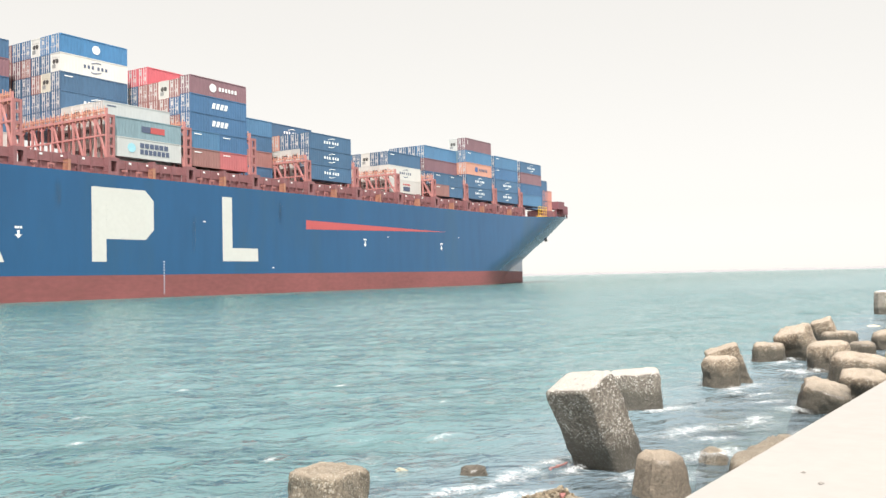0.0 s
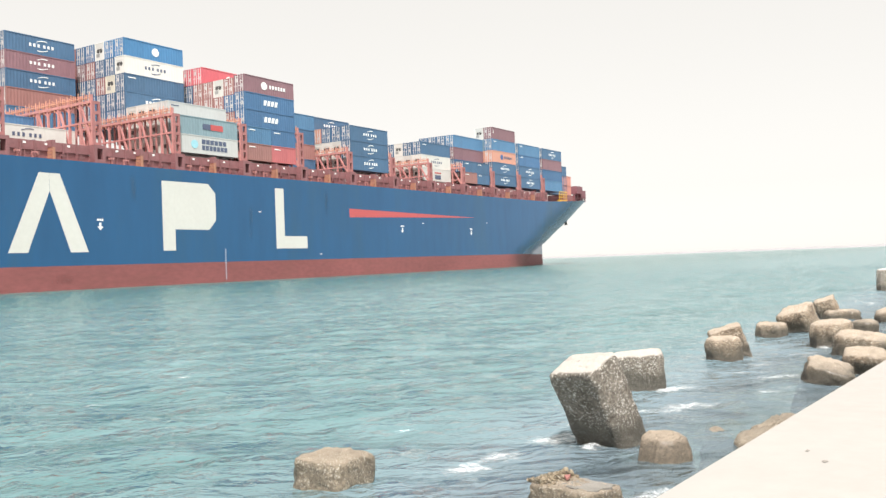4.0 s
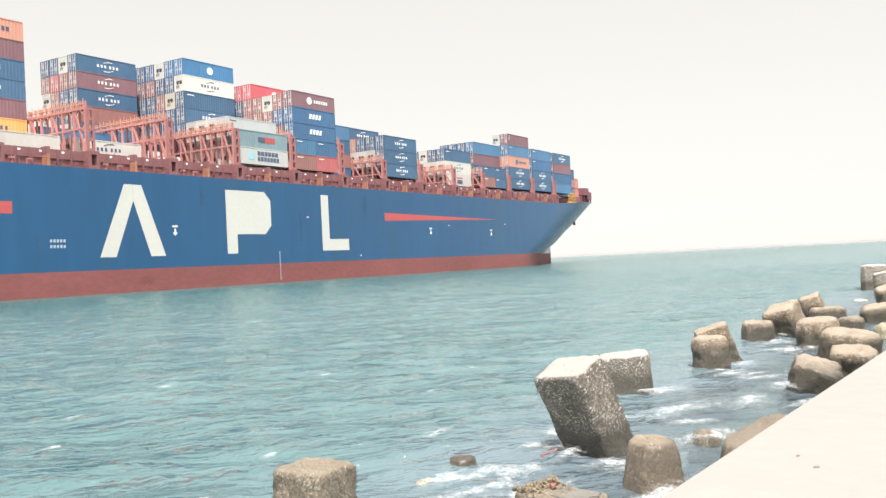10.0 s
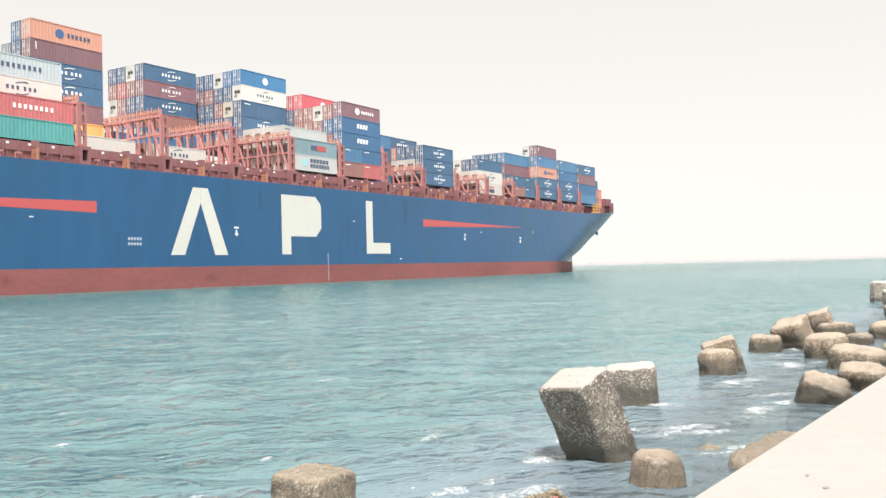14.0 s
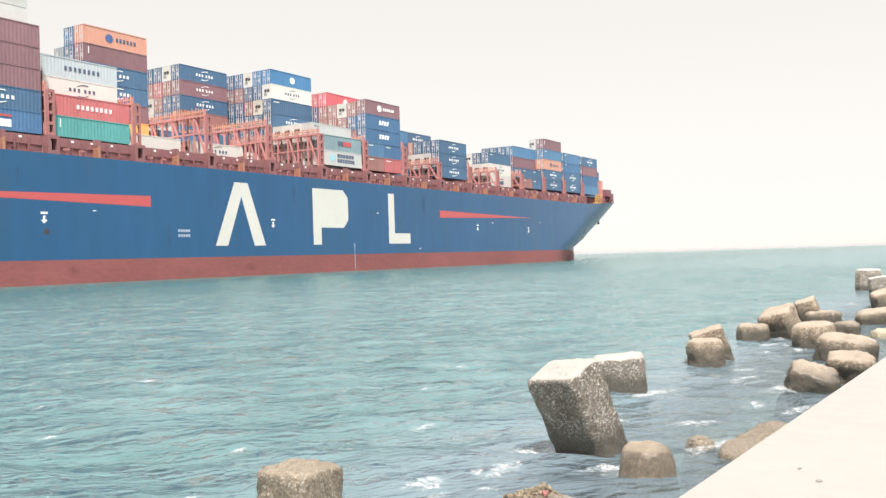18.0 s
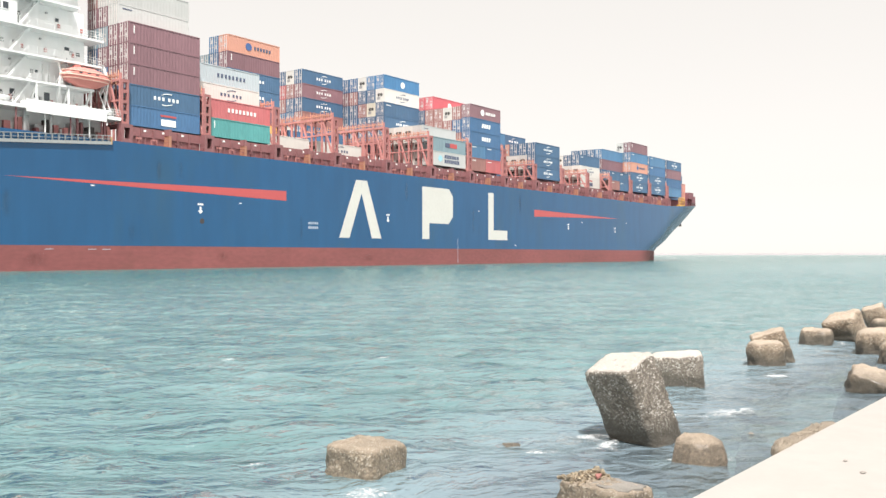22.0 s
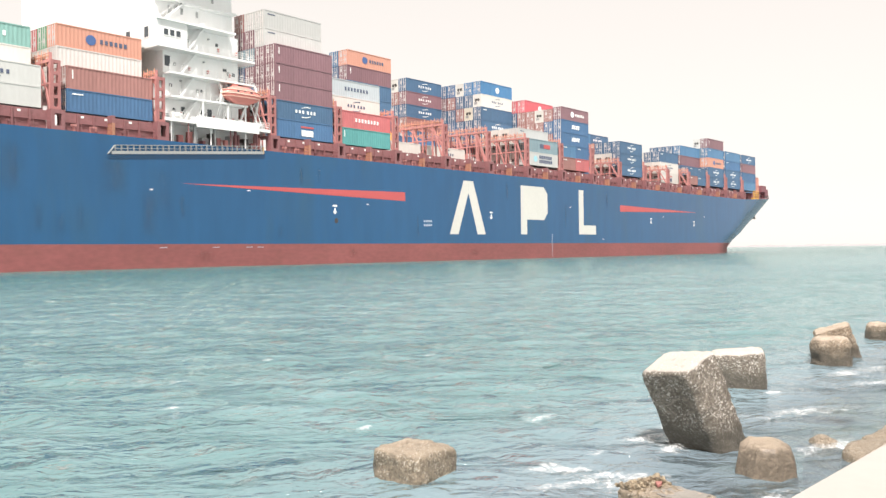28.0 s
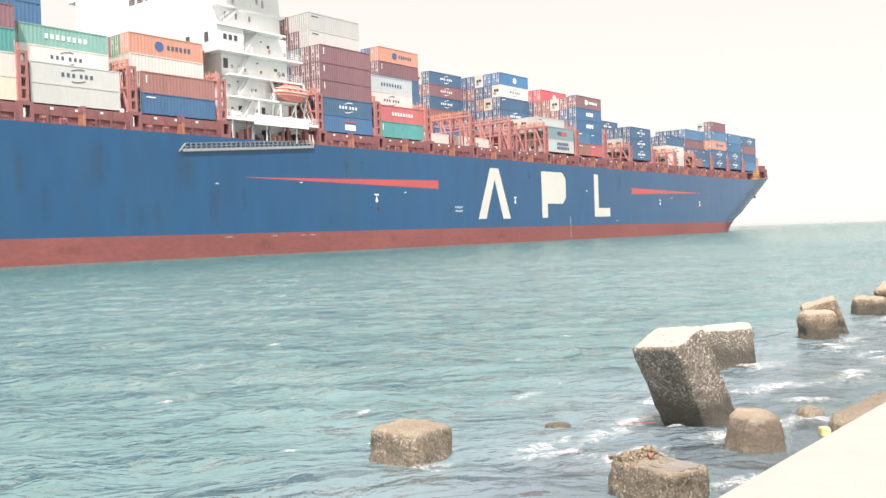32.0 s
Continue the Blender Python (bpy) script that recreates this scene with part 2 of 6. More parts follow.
decal("emblem_leaning_bar", [[(51.9, 5.1), (54.6, 5.1), (57.9, 13.2), (57.9, 15.6), (56.4, 15.6)]], HULL_WHITE, "tall white bar painted leaning on the shell")
decal("emblem_leaning_bar", [[(60.8, 5.1), (63.55, 5.1), (59.45, 15.6), (57.93, 15.6), (57.93, 13.2)]], HULL_WHITE, "tall white bar painted leaning on the shell")
decal("emblem_flag_shape", [[(76.3, 5.2), (78.65, 5.2), (78.65, 15.65), (76.3, 15.65)], [(78.66, 8.4), (85.4, 8.4), (86.9, 9.9), (86.9, 14.2), (85.4, 15.65), (78.66, 15.65)]], HULL_WHITE, "white upright bar with a block at its head")
decal("emblem_angle_shape", [[(100.6, 5.35), (102.75, 5.35), (102.75, 15.75), (100.6, 15.75)], [(102.76, 5.35), (108.6, 5.35), (108.6, 7.5), (102.76, 7.5)]], HULL_WHITE, "white upright bar with a foot")
decal("red_wedge", [[(121.0, 11.2), (169, 12.2), (121.0, 12.85)]], HULL_STRIPE, "red tapering stripe")
decal("red_wedge", [[(39.05, 10.95), (39.05, 12.55), (-8.1, 11.75)]], HULL_STRIPE, "red tapering stripe")

# ---------------------------------------------------------------- containers
COL = {
    "crimson": (0.60, 0.07, 0.10), "navy": (0.016, 0.093, 0.20), "blue": (0.012, 0.105, 0.25), "bright": (0.008, 0.165, 0.38), "white": (0.57, 0.55, 0.505), "grey": (0.45, 0.452, 0.435),
    "ice": (0.42, 0.48, 0.51), "maroon": (0.198, 0.080, 0.100), "brown": (0.285, 0.105, 0.088), "red": (0.46, 0.080, 0.085), "orange": (0.60, 0.25, 0.16), "teal": (0.030, 0.255, 0.248), "sage": (0.15, 0.345, 0.305), "chalk": (0.50, 0.485, 0.46),
    "slate": (0.17, 0.27, 0.31), "cream": (0.62, 0.57, 0.45), "amber": (0.72, 0.32, 0.05), "coral": (0.50, 0.17, 0.12), "green": (0.06, 0.30, 0.15), "steel": (0.03, 0.15, 0.30),
}
WORDS = {"ice": "pale blue-grey", "crimson": "pinkish red", "navy": "dark blue", "blue": "blue", "bright": "bright blue", "white": "white", "grey": "light grey", "maroon": "maroon", "brown": "red-brown", "red": "red", "orange": "orange",
         "teal": "teal green", "sage": "faded green", "chalk": "off-white", "slate": "slate blue", "cream": "cream refrigerated", "amber": "amber", "coral": "coral red", "green": "green", "steel": "steel blue"}


def paint(colour):
    name = "container_" + colour
    if name in MATS:
        return MATS[name]
    lum = sum(COL[colour]) / 3
    # veil of aerial haze put into the paint: greyed and lifted
    faded = tuple(0.86 * c + 0.14 * lum + 0.032 for c in COL[colour])
    m = mat(name, faded, 0.55, vary=0.13 if lum < 0.3 else 0.06, scale=0.5, stain=tuple(0.6 * c + 0.04 for c in COL[colour]), stain_amount=0.4 if lum < 0.3 else 0.12, stretch=(1, 1, 0.4), rnd=0.10)
    return m


MESHES = {}


def container_body(length, height, colour):
    key = ("body", length, height, colour)
    if key in MESHES:
        return MESHES[key]
    bm = bmesh.new()
    w, t = 2.44, 0.13
    # corrugated side panels set in from the frame
    n = max(6, int(length / 0.55))
    for side in (0, 1):
        ys = (0.035, 0.044) if colour in ("white", "cream", "grey") else (0.035, 0.070)
        prev = None
        for i in range(n * 2 + 1):
            x = t + (length - 2 * t) * i / (n * 2)
            y = ys[(i // 1) % 2]
            y = y if side == 0 else w - y
            a, b = bm.verts.new((x, y, t)), bm.verts.new((x, y, height - t))
            if prev:
                bm.faces.new((prev[0], a, b, prev[1]) if side == 0 else (a, prev[0], prev[1], b))
            prev = (a, b)
    # corner posts, rails, roof, floor, front wall
    for x0 in (0, length - t):
        for y0 in (0, w - t):
            box(bm, x0, x0 + t, y0, y0 + t, 0, height)
    for z0 in (0, height - t):
        for y0 in (0, w - t):
            box(bm, t, length - t, y0, y0 + t, z0, z0 + t)
    for z0 in (0, height - t):
        for x0 in (0, length - t):
            box(bm, x0, x0 + t, t, w - t, z0, z0 + t)
    box(bm, t, length - t, t, w - t, height - 0.06, height - 0.02)
    box(bm, t, length - t, t, w - t, 0.02, 0.08)
    box(bm, length - 0.1, length - 0.05, t, w - t, t, height - t)
    MESHES[key] = solid("container_body", paint(colour), bm)
    return MESHES[key]


def container_door(height, colour):
    key = ("door", height, colour)
    if key in MESHES:
        return MESHES[key]
    bm = bmesh.new()
    t = 0.13
    for i in range(3):
        z0 = t + 0.03 + i * (height - 2 * t - 0.06) / 3
        box(bm, 0.03, 0.06, 0, 1.07, z0 + 0.05, z0 + (height - 2 * t - 0.06) / 3 - 0.05)
    box(bm, 0.05, 0.09, 0, 1.07, t + 0.01, height - t - 0.01)
    MESHES[key] = solid("door", paint(colour), bm)
    return MESHES[key]


def locking_bar(height):
    key = ("bar", height)
    if key in MESHES:
        return MESHES[key]
    bm = bmesh.new()
    beam(bm, (0.0, 0, 0.06), (0.0, 0, height - 0.06), 0.08)
    for z in (0.35, height - 0.45):
        box(bm, -0.03, 0.03, -0.07, 0.07, z, z + 0.08)
    box(bm, -0.05, -0.026, 0, 0.32, 0.95, 1.04)
    MESHES[key] = solid("locking_bar", mat("galvanised_bar", (0.58, 0.54, 0.52), 0.5, vary=0.15), bm)
    return MESHES[key]


def bar_mesh(w, h, ink):
    key = ("mark", round(w, 2), round(h, 2), ink.name)
    if key not in MESHES:
        bm = bmesh.new()
        box(bm, 0, w, 0.0, 0.05, 0, h)
        MESHES[key] = solid("mark_bar", ink, bm)
    return MESHES[key]


def slant_mesh(ink):
    key = ("slant", ink.name)
    if key not in MESHES:
        bm = bmesh.new()
        prism(bm, [(0, 0), (0.6, 0), (0.85, 0.9), (0.25, 0.9)], 0, 0.05)
        MESHES[key] = solid("mark_bar", ink, bm)
    return MESHES[key]


def disc_mesh(ink):
    key = ("disc", ink.name)
    if key not in MESHES:
        bm = bmesh.new()
        prism(bm, [(0.72 * math.cos(a * math.tau / 20), 0.68 * math.sin(a * math.tau / 20)) for a in range(20)], 0, 0.05)
        MESHES[key] = solid("mark_disc", ink, bm)
    return MESHES[key]


def arc_mesh(ink, flip):
    key = ("arc", ink.name, flip)
    if key not in MESHES:
        bm = bmesh.new()
        sg = -1 if flip else 1
        out = [(sg * (-0.95 + 0.23 * i), sg * (0.62 + 0.30 * math.sin(i / 8 * 2.2))) for i in range(9)]
        inn = [(sg * (-0.95 + 0.23 * i), sg * (0.53 + 0.26 * math.sin(i / 8 * 2.2))) for i in range(9)]
        prism(bm, out + inn[::-1], 0, 0.05)
        MESHES[key] = solid("mark_arc", ink, bm)
    return MESHES[key]


def logo_bars(parent, length, height, colour, kind):
    """Plain bars and discs where the side carries a trade mark."""
    ink = mat("mark_white", (0.8, 0.8, 0.78), 0.5) if colour not in ("white", "grey", "cream", "orange", "amber", "ice", "chalk") else mat("mark_dark", (0.08, 0.10, 0.16), 0.5)
    cx, cz = length * 0.52, height * 0.5

    def put(me, x, z):
        part(me.name.split(".")[0], me, None, parent, at=Matrix.Translation((x, 0, z)))

    if kind == "word":
        for i in range(6):
            put(bar_mesh(0.36, 0.50, ink), cx - 2.25 + i * 0.72 + (0.3 if i > 2 else 0), cz - 0.25)
        put(arc_mesh(ink, False), cx, cz)
        put(arc_mesh(ink, True), cx, cz)
    elif kind == "long":
        for r, (n, wd) in enumerate(((6, 0.72), (7, 0.62))):
            for i in range(n):
                put(bar_mesh(wd, 0.72, ink), cx - 1.9 + i * (wd + 0.17), cz + 0.15 - r * 0.95)
        put(disc_mesh(mat("mark_pale_blue", (0.30, 0.55, 0.62), 0.5)), cx - 3.4, cz)
    elif kind == "line":
        for i in range(8):
            put(bar_mesh(0.38, 0.60, ink), cx - 2.9 + i * 0.76, cz - 0.30)
    elif kind == "disc":
        put(disc_mesh(ink), cx, cz)
    elif kind == "disc_word":
        put(disc_mesh(ink if colour != "orange" else mat("mark_blue", (0.06, 0.12, 0.28), 0.5)), cx - 1.6, cz)
        for i in range(6):
            put(bar_mesh(0.42, 0.6, ink), cx - 0.3 + i * 0.7, cz - 0.3)
    elif kind == "slant":
        for i in range(4):
            put(slant_mesh(ink), cx - 1.9 + i * 0.9, cz - 0.45)
    elif kind == "cap":
        put(bar_mesh(2.5, 0.95, ink), cx - 1.0, cz - 0.95)
        put(bar_mesh(2.7, 0.28, HULL_STRIPE), cx - 1.1, cz + 0.35)
    elif kind == "panel":
        put(bar_mesh(1.6, 0.9, mat("mark_dark", (0.08, 0.10, 0.16), 0.5)), cx - 1.6, cz - 0.4)
        put(bar_mesh(2.6, 0.9, HULL_STRIPE), cx + 0.05, cz - 0.4)
    elif kind == "small":
        put(bar_mesh(1.5, 0.15, ink), 0.7, height * 0.76)
    elif kind == "code":
        put(bar_mesh(0.13, 1.1, ink), 0.75, height * 0.45)


def reefer_unit(height, colour):
    """The machinery end of a refrigerated container."""
    key = ("unit", height, colour)
    if key not in MESHES:
        bm = bmesh.new()
        box(bm, 0.06, 0.12, 0.13, 2.31, 0.13, height - 0.13)
        box(bm, 0.02, 0.06, 0.3, 2.14, height * 0.75, height - 0.22)
        box(bm, 0.03, 0.06, 0.3, 1.1, 0.2, 0.5)
        MESHES[key] = solid("refrigeration_unit", paint(colour), bm)
    return MESHES[key]


def reefer_grille():
    key = ("grille",)
    if key not in MESHES:
        bm = bmesh.new()
        n = 10
        for cy in (0.85, 1.6):
            a = [bm.verts.new((0.01, cy + 0.33 * math.cos(math.tau * i / n), 0.12 + 0.36 * math.sin(math.tau * i / n))) for i in range(n)]
            b = [bm.verts.new((0.07, v.co.y, v.co.z)) for v in a]
            bm.faces.new(a[::-1])
            for i in range(n):
                bm.faces.new((a[i], a[(i + 1) % n], b[(i + 1) % n], b[i]))
        box(bm, 0.03, 0.07, 0.9, 1.55, 0.3, 0.42)
        MESHES[key] = solid("fan_grille", mat("fan_grille_dark", (0.07, 0.065, 0.06), 0.6, vary=0.2), bm)
    return MESHES[key]


def reefer_panel():
    key = ("panel",)
    if key not in MESHES:
        bm = bmesh.new()
        box(bm, 0.02, 0.07, 1.25, 2.05, 0, 0.55)
        MESHES[key] = solid("service_panel", mat("service_panel_grey", (0.30, 0.30, 0.29), 0.5, vary=0.15), bm)
    return MESHES[key]


def data_plate():
    key = ("plate",)
    if key not in MESHES:
        bm = bmesh.new()
        box(bm, -0.005, 0.031, -0.06, 0.30, 0.05, 0.70)
        MESHES[key] = solid("data_plate", mat("plate_pale", (0.50, 0.48, 0.47), 0.5), bm)
    return MESHES[key]


def code_strip():
    key = ("strip",)
    if key not in MESHES:
        bm = bmesh.new()
        box(bm, -0.003, 0.031, 0, 0.62, 0, 0.13)
        MESHES[key] = solid("code_strip", mat("plate_pale", (0.50, 0.48, 0.47), 0.5), bm)
    return MESHES[key]


def container(bay_x, row, z, colour, height=2.896, length=12.19, mark="", extra=""):
    name = "shipping_container"
    ob = new(name)
    size = "twenty-foot" if length < 7 else ("forty-five-foot" if length > 13 else "forty-foot")
    tagged(ob, f"{WORDS[colour]} {size} steel container in a stack on deck", "container", group="containers on the ship")
    y = YC + row * ROW
    MOVERS.append((ob, Matrix.Translation((bay_x, y, z))))
    part("body", container_body(length, height, colour), None, ob)
    if colour in ("white", "cream"):
        unit = part("refrigeration_unit", reefer_unit(height, colour), None, ob)
        part("fan_grille", reefer_grille(), None, unit, at=Matrix.Translation((0, 0, height * 0.5)))
        part("service_panel", reefer_panel(), None, unit, at=Matrix.Translation((0, 0, height * 0.2)))
        if mark:
            logo_bars(ob, length, height, colour, mark)
        return ob
    for i in range(2):
        d = part("door", container_door(height, colour), None, ob, at=Matrix.Translation((0, 0.135 + i * 1.1, 0)))
        part("data_plate", data_plate(), None, d, at=Matrix.Translation((0, 0.40 if i else 0.36, height * (0.55 if i else 0.22))))
        part("code_strip", code_strip(), None, d, at=Matrix.Translation((0, 0.30, height * (0.87 if i else 0.60))))
        for yb in (0.27, 0.80):
            part("locking_bar", locking_bar(height), None, d, at=Matrix.Translation((0, yb, 0)))
    if mark:
        logo_bars(ob, length, height, colour, mark)
    return ob


HC, ST = 2.896, 2.591


def stack(bay_x, row, items, z=ZB, visible_from=0):
    """items from below upwards: (colour, mark, height, kind); kind 2 is a pair of twenty-footers."""
    for i, it in enumerate(items):
        it = (it,) if isinstance(it, str) else tuple(it)
        colour, mark, h, kind = it + ("", HC, 1)[len(it) - 1:]
        if i >= visible_from:
            if kind == 2:
                container(bay_x, row, z, colour, h, 6.058, "small")
                container(bay_x + 6.13, row, z, mark or colour, h, 6.058, "small")
            else:
                container(bay_x, row, z, colour, h, 13.72 if kind == 3 else 12.19, mark)
        z += h


def bay(k):
    return B0 + PITCH * k


# house bay and aft
stack(-39.4, 0, [("grey", "", ST), ("grey", "word", ST)])
stack(-39.4, 1, [("grey", "", ST), ("grey", "", ST), ("white", "word", ST), ("sage", "line", ST)])
for r in (2, 3, 4, 5):
    stack(-39.4, r, [("white", "", ST), ("brown", "", ST), ("white", "", ST), (("brown", "green", "red", "brown")[r - 2], "", ST)], visible_from=2)
stack(-53.2, 0, [("cream", "", HC), ("white", "code", HC), ("teal", "", HC), ("maroon", "", HC), ("navy", "", HC)])
stack(-53.2, 1, [("cream", "", HC), ("white", "", HC), ("teal", "", HC), ("maroon", "", HC), ("navy", "", HC), ("navy", "", HC)], visible_from=4)
stack(-45.9, 3, [("blue", "", HC, 1)] * 6, visible_from=4)
stack(-23.9, 0, [("blue", "small", HC), ("brown", "code", HC)])
stack(-23.9, 1, [("blue", "", HC), ("brown", "", HC), ("chalk", "", HC), ("orange", "disc_word", HC)], visible_from=1)
for r, c in ((2, "green"), (3, "red"), (4, "brown"), (5, "brown")):
    stack(-23.9, r, ["brown", "white", "white", c], visible_from=1)

# forward of the house
stack(bay(0), 0, [("blue", "cap"), ("navy", "word"), ("maroon", "code"), ("maroon", "code"), ("maroon", "code")])
stack(bay(0), 1, ["white", "navy", "maroon", "maroon", "maroon", ("grey", "small"), ("grey", "small")])
stack(bay(0), 2, ["brown", "white", "steel", "maroon", "slate", "maroon", "grey"], visible_from=1)
stack(bay(0), 3, ["brown", "white", "steel", "navy", "slate", "maroon", "brown"], visible_from=1)
stack(bay(1), 0, [("teal", "code"), ("red", "line")])
stack(bay(1), 1, ["teal", "red", ("white", "word"), ("ice", "line")])
for r in (2, 3, 4):
    stack(bay(1), r, ["white", "brown", "navy", "navy"], visible_from=1)
stack(bay(2), 5, [("white", "line"), ("amber", "line"), "maroon", ("navy", "word"), ("navy", "word"), ("maroon", "code"), ("orange", "disc_word")])
stack(bay(2), 6, ["white", "brown", "brown", "navy", "navy", "navy", "steel"], visible_from=3)
stack(bay(2), 7, ["white", "brown", "brown", "navy", "steel", "slate"], visible_from=3)
for r in (0, 1, 2, 3, 4):
    stack(bay(2), r, [("white", "", ST)] if r > 1 else [])
stack(bay(4), 9, ["navy", "white", "steel", "brown", ("navy", "word"), ("maroon", "word"), ("navy", "word")])
stack(bay(4), 10, ["navy", "white", "white", "steel", "navy", "brown", "white"], visible_from=1)
stack(bay(4), 11, ["navy", "white", "white", "steel", "brown", "red", "navy"], visible_from=1)
stack(bay(4), 12, ["white", "white", "white", "white", "white", "brown", "navy"], visible_from=1)
for r in (2, 3, 4, 5, 6, 7):
    stack(bay(3), r, [("white", "word", ST)] + ([("blue", "", ST)] if r == 5 else []))
stack(bay(5), 0, [("grey", "long", HC), ("slate", "panel", HC)], z=20.5)
stack(bay(5), 1, ["white", "white", ("grey", "small", HC)])
for r in (2, 3, 4):
    stack(bay(5), r, ["white", "white", "white"])
stack(bay(5), 5, ["white", "brown", "navy", ("navy", "word"), ("navy", "small"), ("white", "word"), ("bright", "disc")], visible_from=1)
stack(bay(5), 6, ["white", "white", "blue", "navy", "cream", "navy", "bright"], visible_from=2)
stack(bay(5), 7, ["white", "white", "navy", "navy", "brown", "navy", "white"], visible_from=2)
stack(bay(5), 8, ["white", "white", "navy", "blue", "navy", "brown", "blue"], visible_from=2)
stack(bay(5), 9, ["white", "white", "navy", "navy", "navy", "maroon", "blue"], visible_from=2)
stack(bay(5), 10, ["white", "white", "navy", "brown", "brown", "brown", "brown"], visible_from=2)
stack(bay(6), 0, [("brown", "red", HC, 2), ("steel", "blue", HC, 2), ("blue", "slant"), ("blue", "slant"), ("maroon", "disc_word")], z=20.4)
stack(bay(6), 1, ["white", "white", "brown", "blue", "brown"])
stack(bay(6), 2, ["white", "white", "orange", "brown", "white"], visible_from=1)
stack(bay(6), 3, ["white", "white", "amber", "brown", "brown"], visible_from=1)
stack(bay(6), 4, ["white", "white", "brown", "brown", "brown", ("crimson", "disc")], visible_from=1)
stack(bay(6), 5, ["white", "white", "navy", "navy", "navy", "crimson"], visible_from=1)
stack(bay(7), 3, ["navy", "brown", "navy", "steel"], visible_from=0)
stack(bay(7), 5, ["navy", "brown", "navy", ("red", "line")], visible_from=0)
stack(bay(8), 0, [("navy", "word"), ("navy", "word"), ("navy", "word")], z=20.7)
for r, c in ((1, "navy"), (2, "navy"), (3, "orange"), (4, "navy"), (5, "blue"), (6, "blue")):
    stack(bay(8), r, ["white", "white", c] + ([("navy", "word")] if r == 4 else []), z=20.7)
stack(bay(10), 1, [("white", "cap"), ("white", "word"), ("navy", "small")], z=20.5)
for r, c in ((2, "navy"), (3, "white"), (4, "navy"), (5, "steel")):
    stack(bay(10), r, ["white", "white", c], z=20.5)
stack(bay(11), 0, [("brown", "navy", ST, 2), ("navy", "navy", ST, 2)], z=20.5)
stack(bay(11), 1, ["brown", "navy", ("maroon", "", HC, 3), ("steel", "", HC, 3)], z=20.5)
for r in (2, 3, 4):
    stack(bay(11), r, ["brown", "navy", "steel", "navy"], z=20.5)
stack(bay(12), 0, [("navy", "word"), ("navy", "word"), ("orange", "disc_word"), ("steel", "small"), ("maroon", "code")], z=20.75)
stack(bay(12), 1, ["navy", "navy", "orange", "slate", "white"], z=20.75)
stack(bay(13), 0, [("navy", "word"), ("navy", "word"), ("blue", "small"), ("steel", "small")], z=20.8)
stack(bay(13), 1, ["navy", "navy", "steel", "navy"], z=20.8)
stack(bay(14), 0, [("steel", "", HC), ("blue", "", HC), ("maroon", "", HC), ("navy", "word", HC)], z=20.8)
stack(bay(14), 1, ["navy", "blue", "maroon", "navy"], z=20.8)
stack(bay(15), 2, ["navy", ("navy", "word"), ("navy", "word")], z=20.8)
container(232.3, 2, 20.9, "coral", HC, 6.058)
container(232.3, 2, 20.9 + HC, "coral", HC, 6.058)


# ---------------------------------------------------------------- deck band, pillars and lashing bridges
def box_mesh(name, m, *dims):
    bm = bmesh.new()
    box(bm, *dims)
    return solid(name, m, bm)


def fitting(i):
    bm = bmesh.new()
    if i == 0:
        box(bm, -0.12, 0.12, -0.12, 0.12, 0, 0.7)
        box(bm, -0.28, 0.28, -0.28, 0.28, 0.7, 0.98)
    elif i == 1:
        beam(bm, (-0.4, 0, 0), (-0.4, 0, 0.8), 0.16)
        beam(bm, (-0.45, 0, 0.8), (0.45, 0, 0.8), 0.16)
        beam(bm, (0.4, 0, 0.8), (0.4, 0, 0.3), 0.16)
    elif i == 2:
        box(bm, -0.1, 0.1, -0.1, 0.1, 0, 0.5)
        box(bm, -0.22, 0.22, -0.2, 0.2, 0.5, 0.8)
    else:
        box(bm, -0.5, 0.5, -0.2, 0.2, 0, 0.75)
    return solid("fitting", OXIDE_SUNLIT if i < 2 else OXIDE, bm)


STAY = box_mesh("coaming_stay", OXIDE, -0.12, 0.12, 0.95, 1.3, DECK - 0.05, 19.9)
FITTINGS = [fitting(i) for i in range(4)]


def deck_band(x0, x1):
    bm = bmesh.new()
    box(bm, x0, x1, 1.3, 1.6, DECK - 0.05, 18.65)
    box(bm, x0, x1, 1.1, 1.7, 18.65, 19.9)
    part("hatch_coaming", bm, OXIDE, ship)
    bm = bmesh.new()
    beam(bm, (x0, 0.15, DECK + 1.05), (x1, 0.15, DECK + 1.05), 0.06)
    beam(bm, (x0, 0.15, DECK + 0.55), (x1, 0.15, DECK + 0.55), 0.05)
    n = int((x1 - x0) / 2)
    for i in range(n + 1):
        x = x0 + (x1 - x0) * i / n
        beam(bm, (x, 0.15, DECK - 0.02), (x, 0.15, DECK + 1.05), 0.06)
    part("deck_rail", bm, OXIDE, ship)
    for i in range(1, 6):
        part("coaming_stay", STAY, None, ship, at=Matrix.Translation((x0 + (x1 - x0) * i / 6, 0, 0)))
    # fittings along the side deck
    for i, f in enumerate((0.1, 0.3, 0.62, 0.85)):
        part(("deck_vent", "pipe_bend", "deck_vent", "hose_box")[i], FITTINGS[i], None, ship, at=Matrix.Translation((x0 + (x1 - x0) * f, 0.45, DECK - 0.03)))
    for f in (0.2, 0.45, 0.72):
        part("mark_bar", bar_mesh(0.42, 0.28, mat("mark_white", (0.8, 0.8, 0.78), 0.5)), None, ship, at=Matrix.Translation((x0 + (x1 - x0) * f, 1.07, 19.4)))


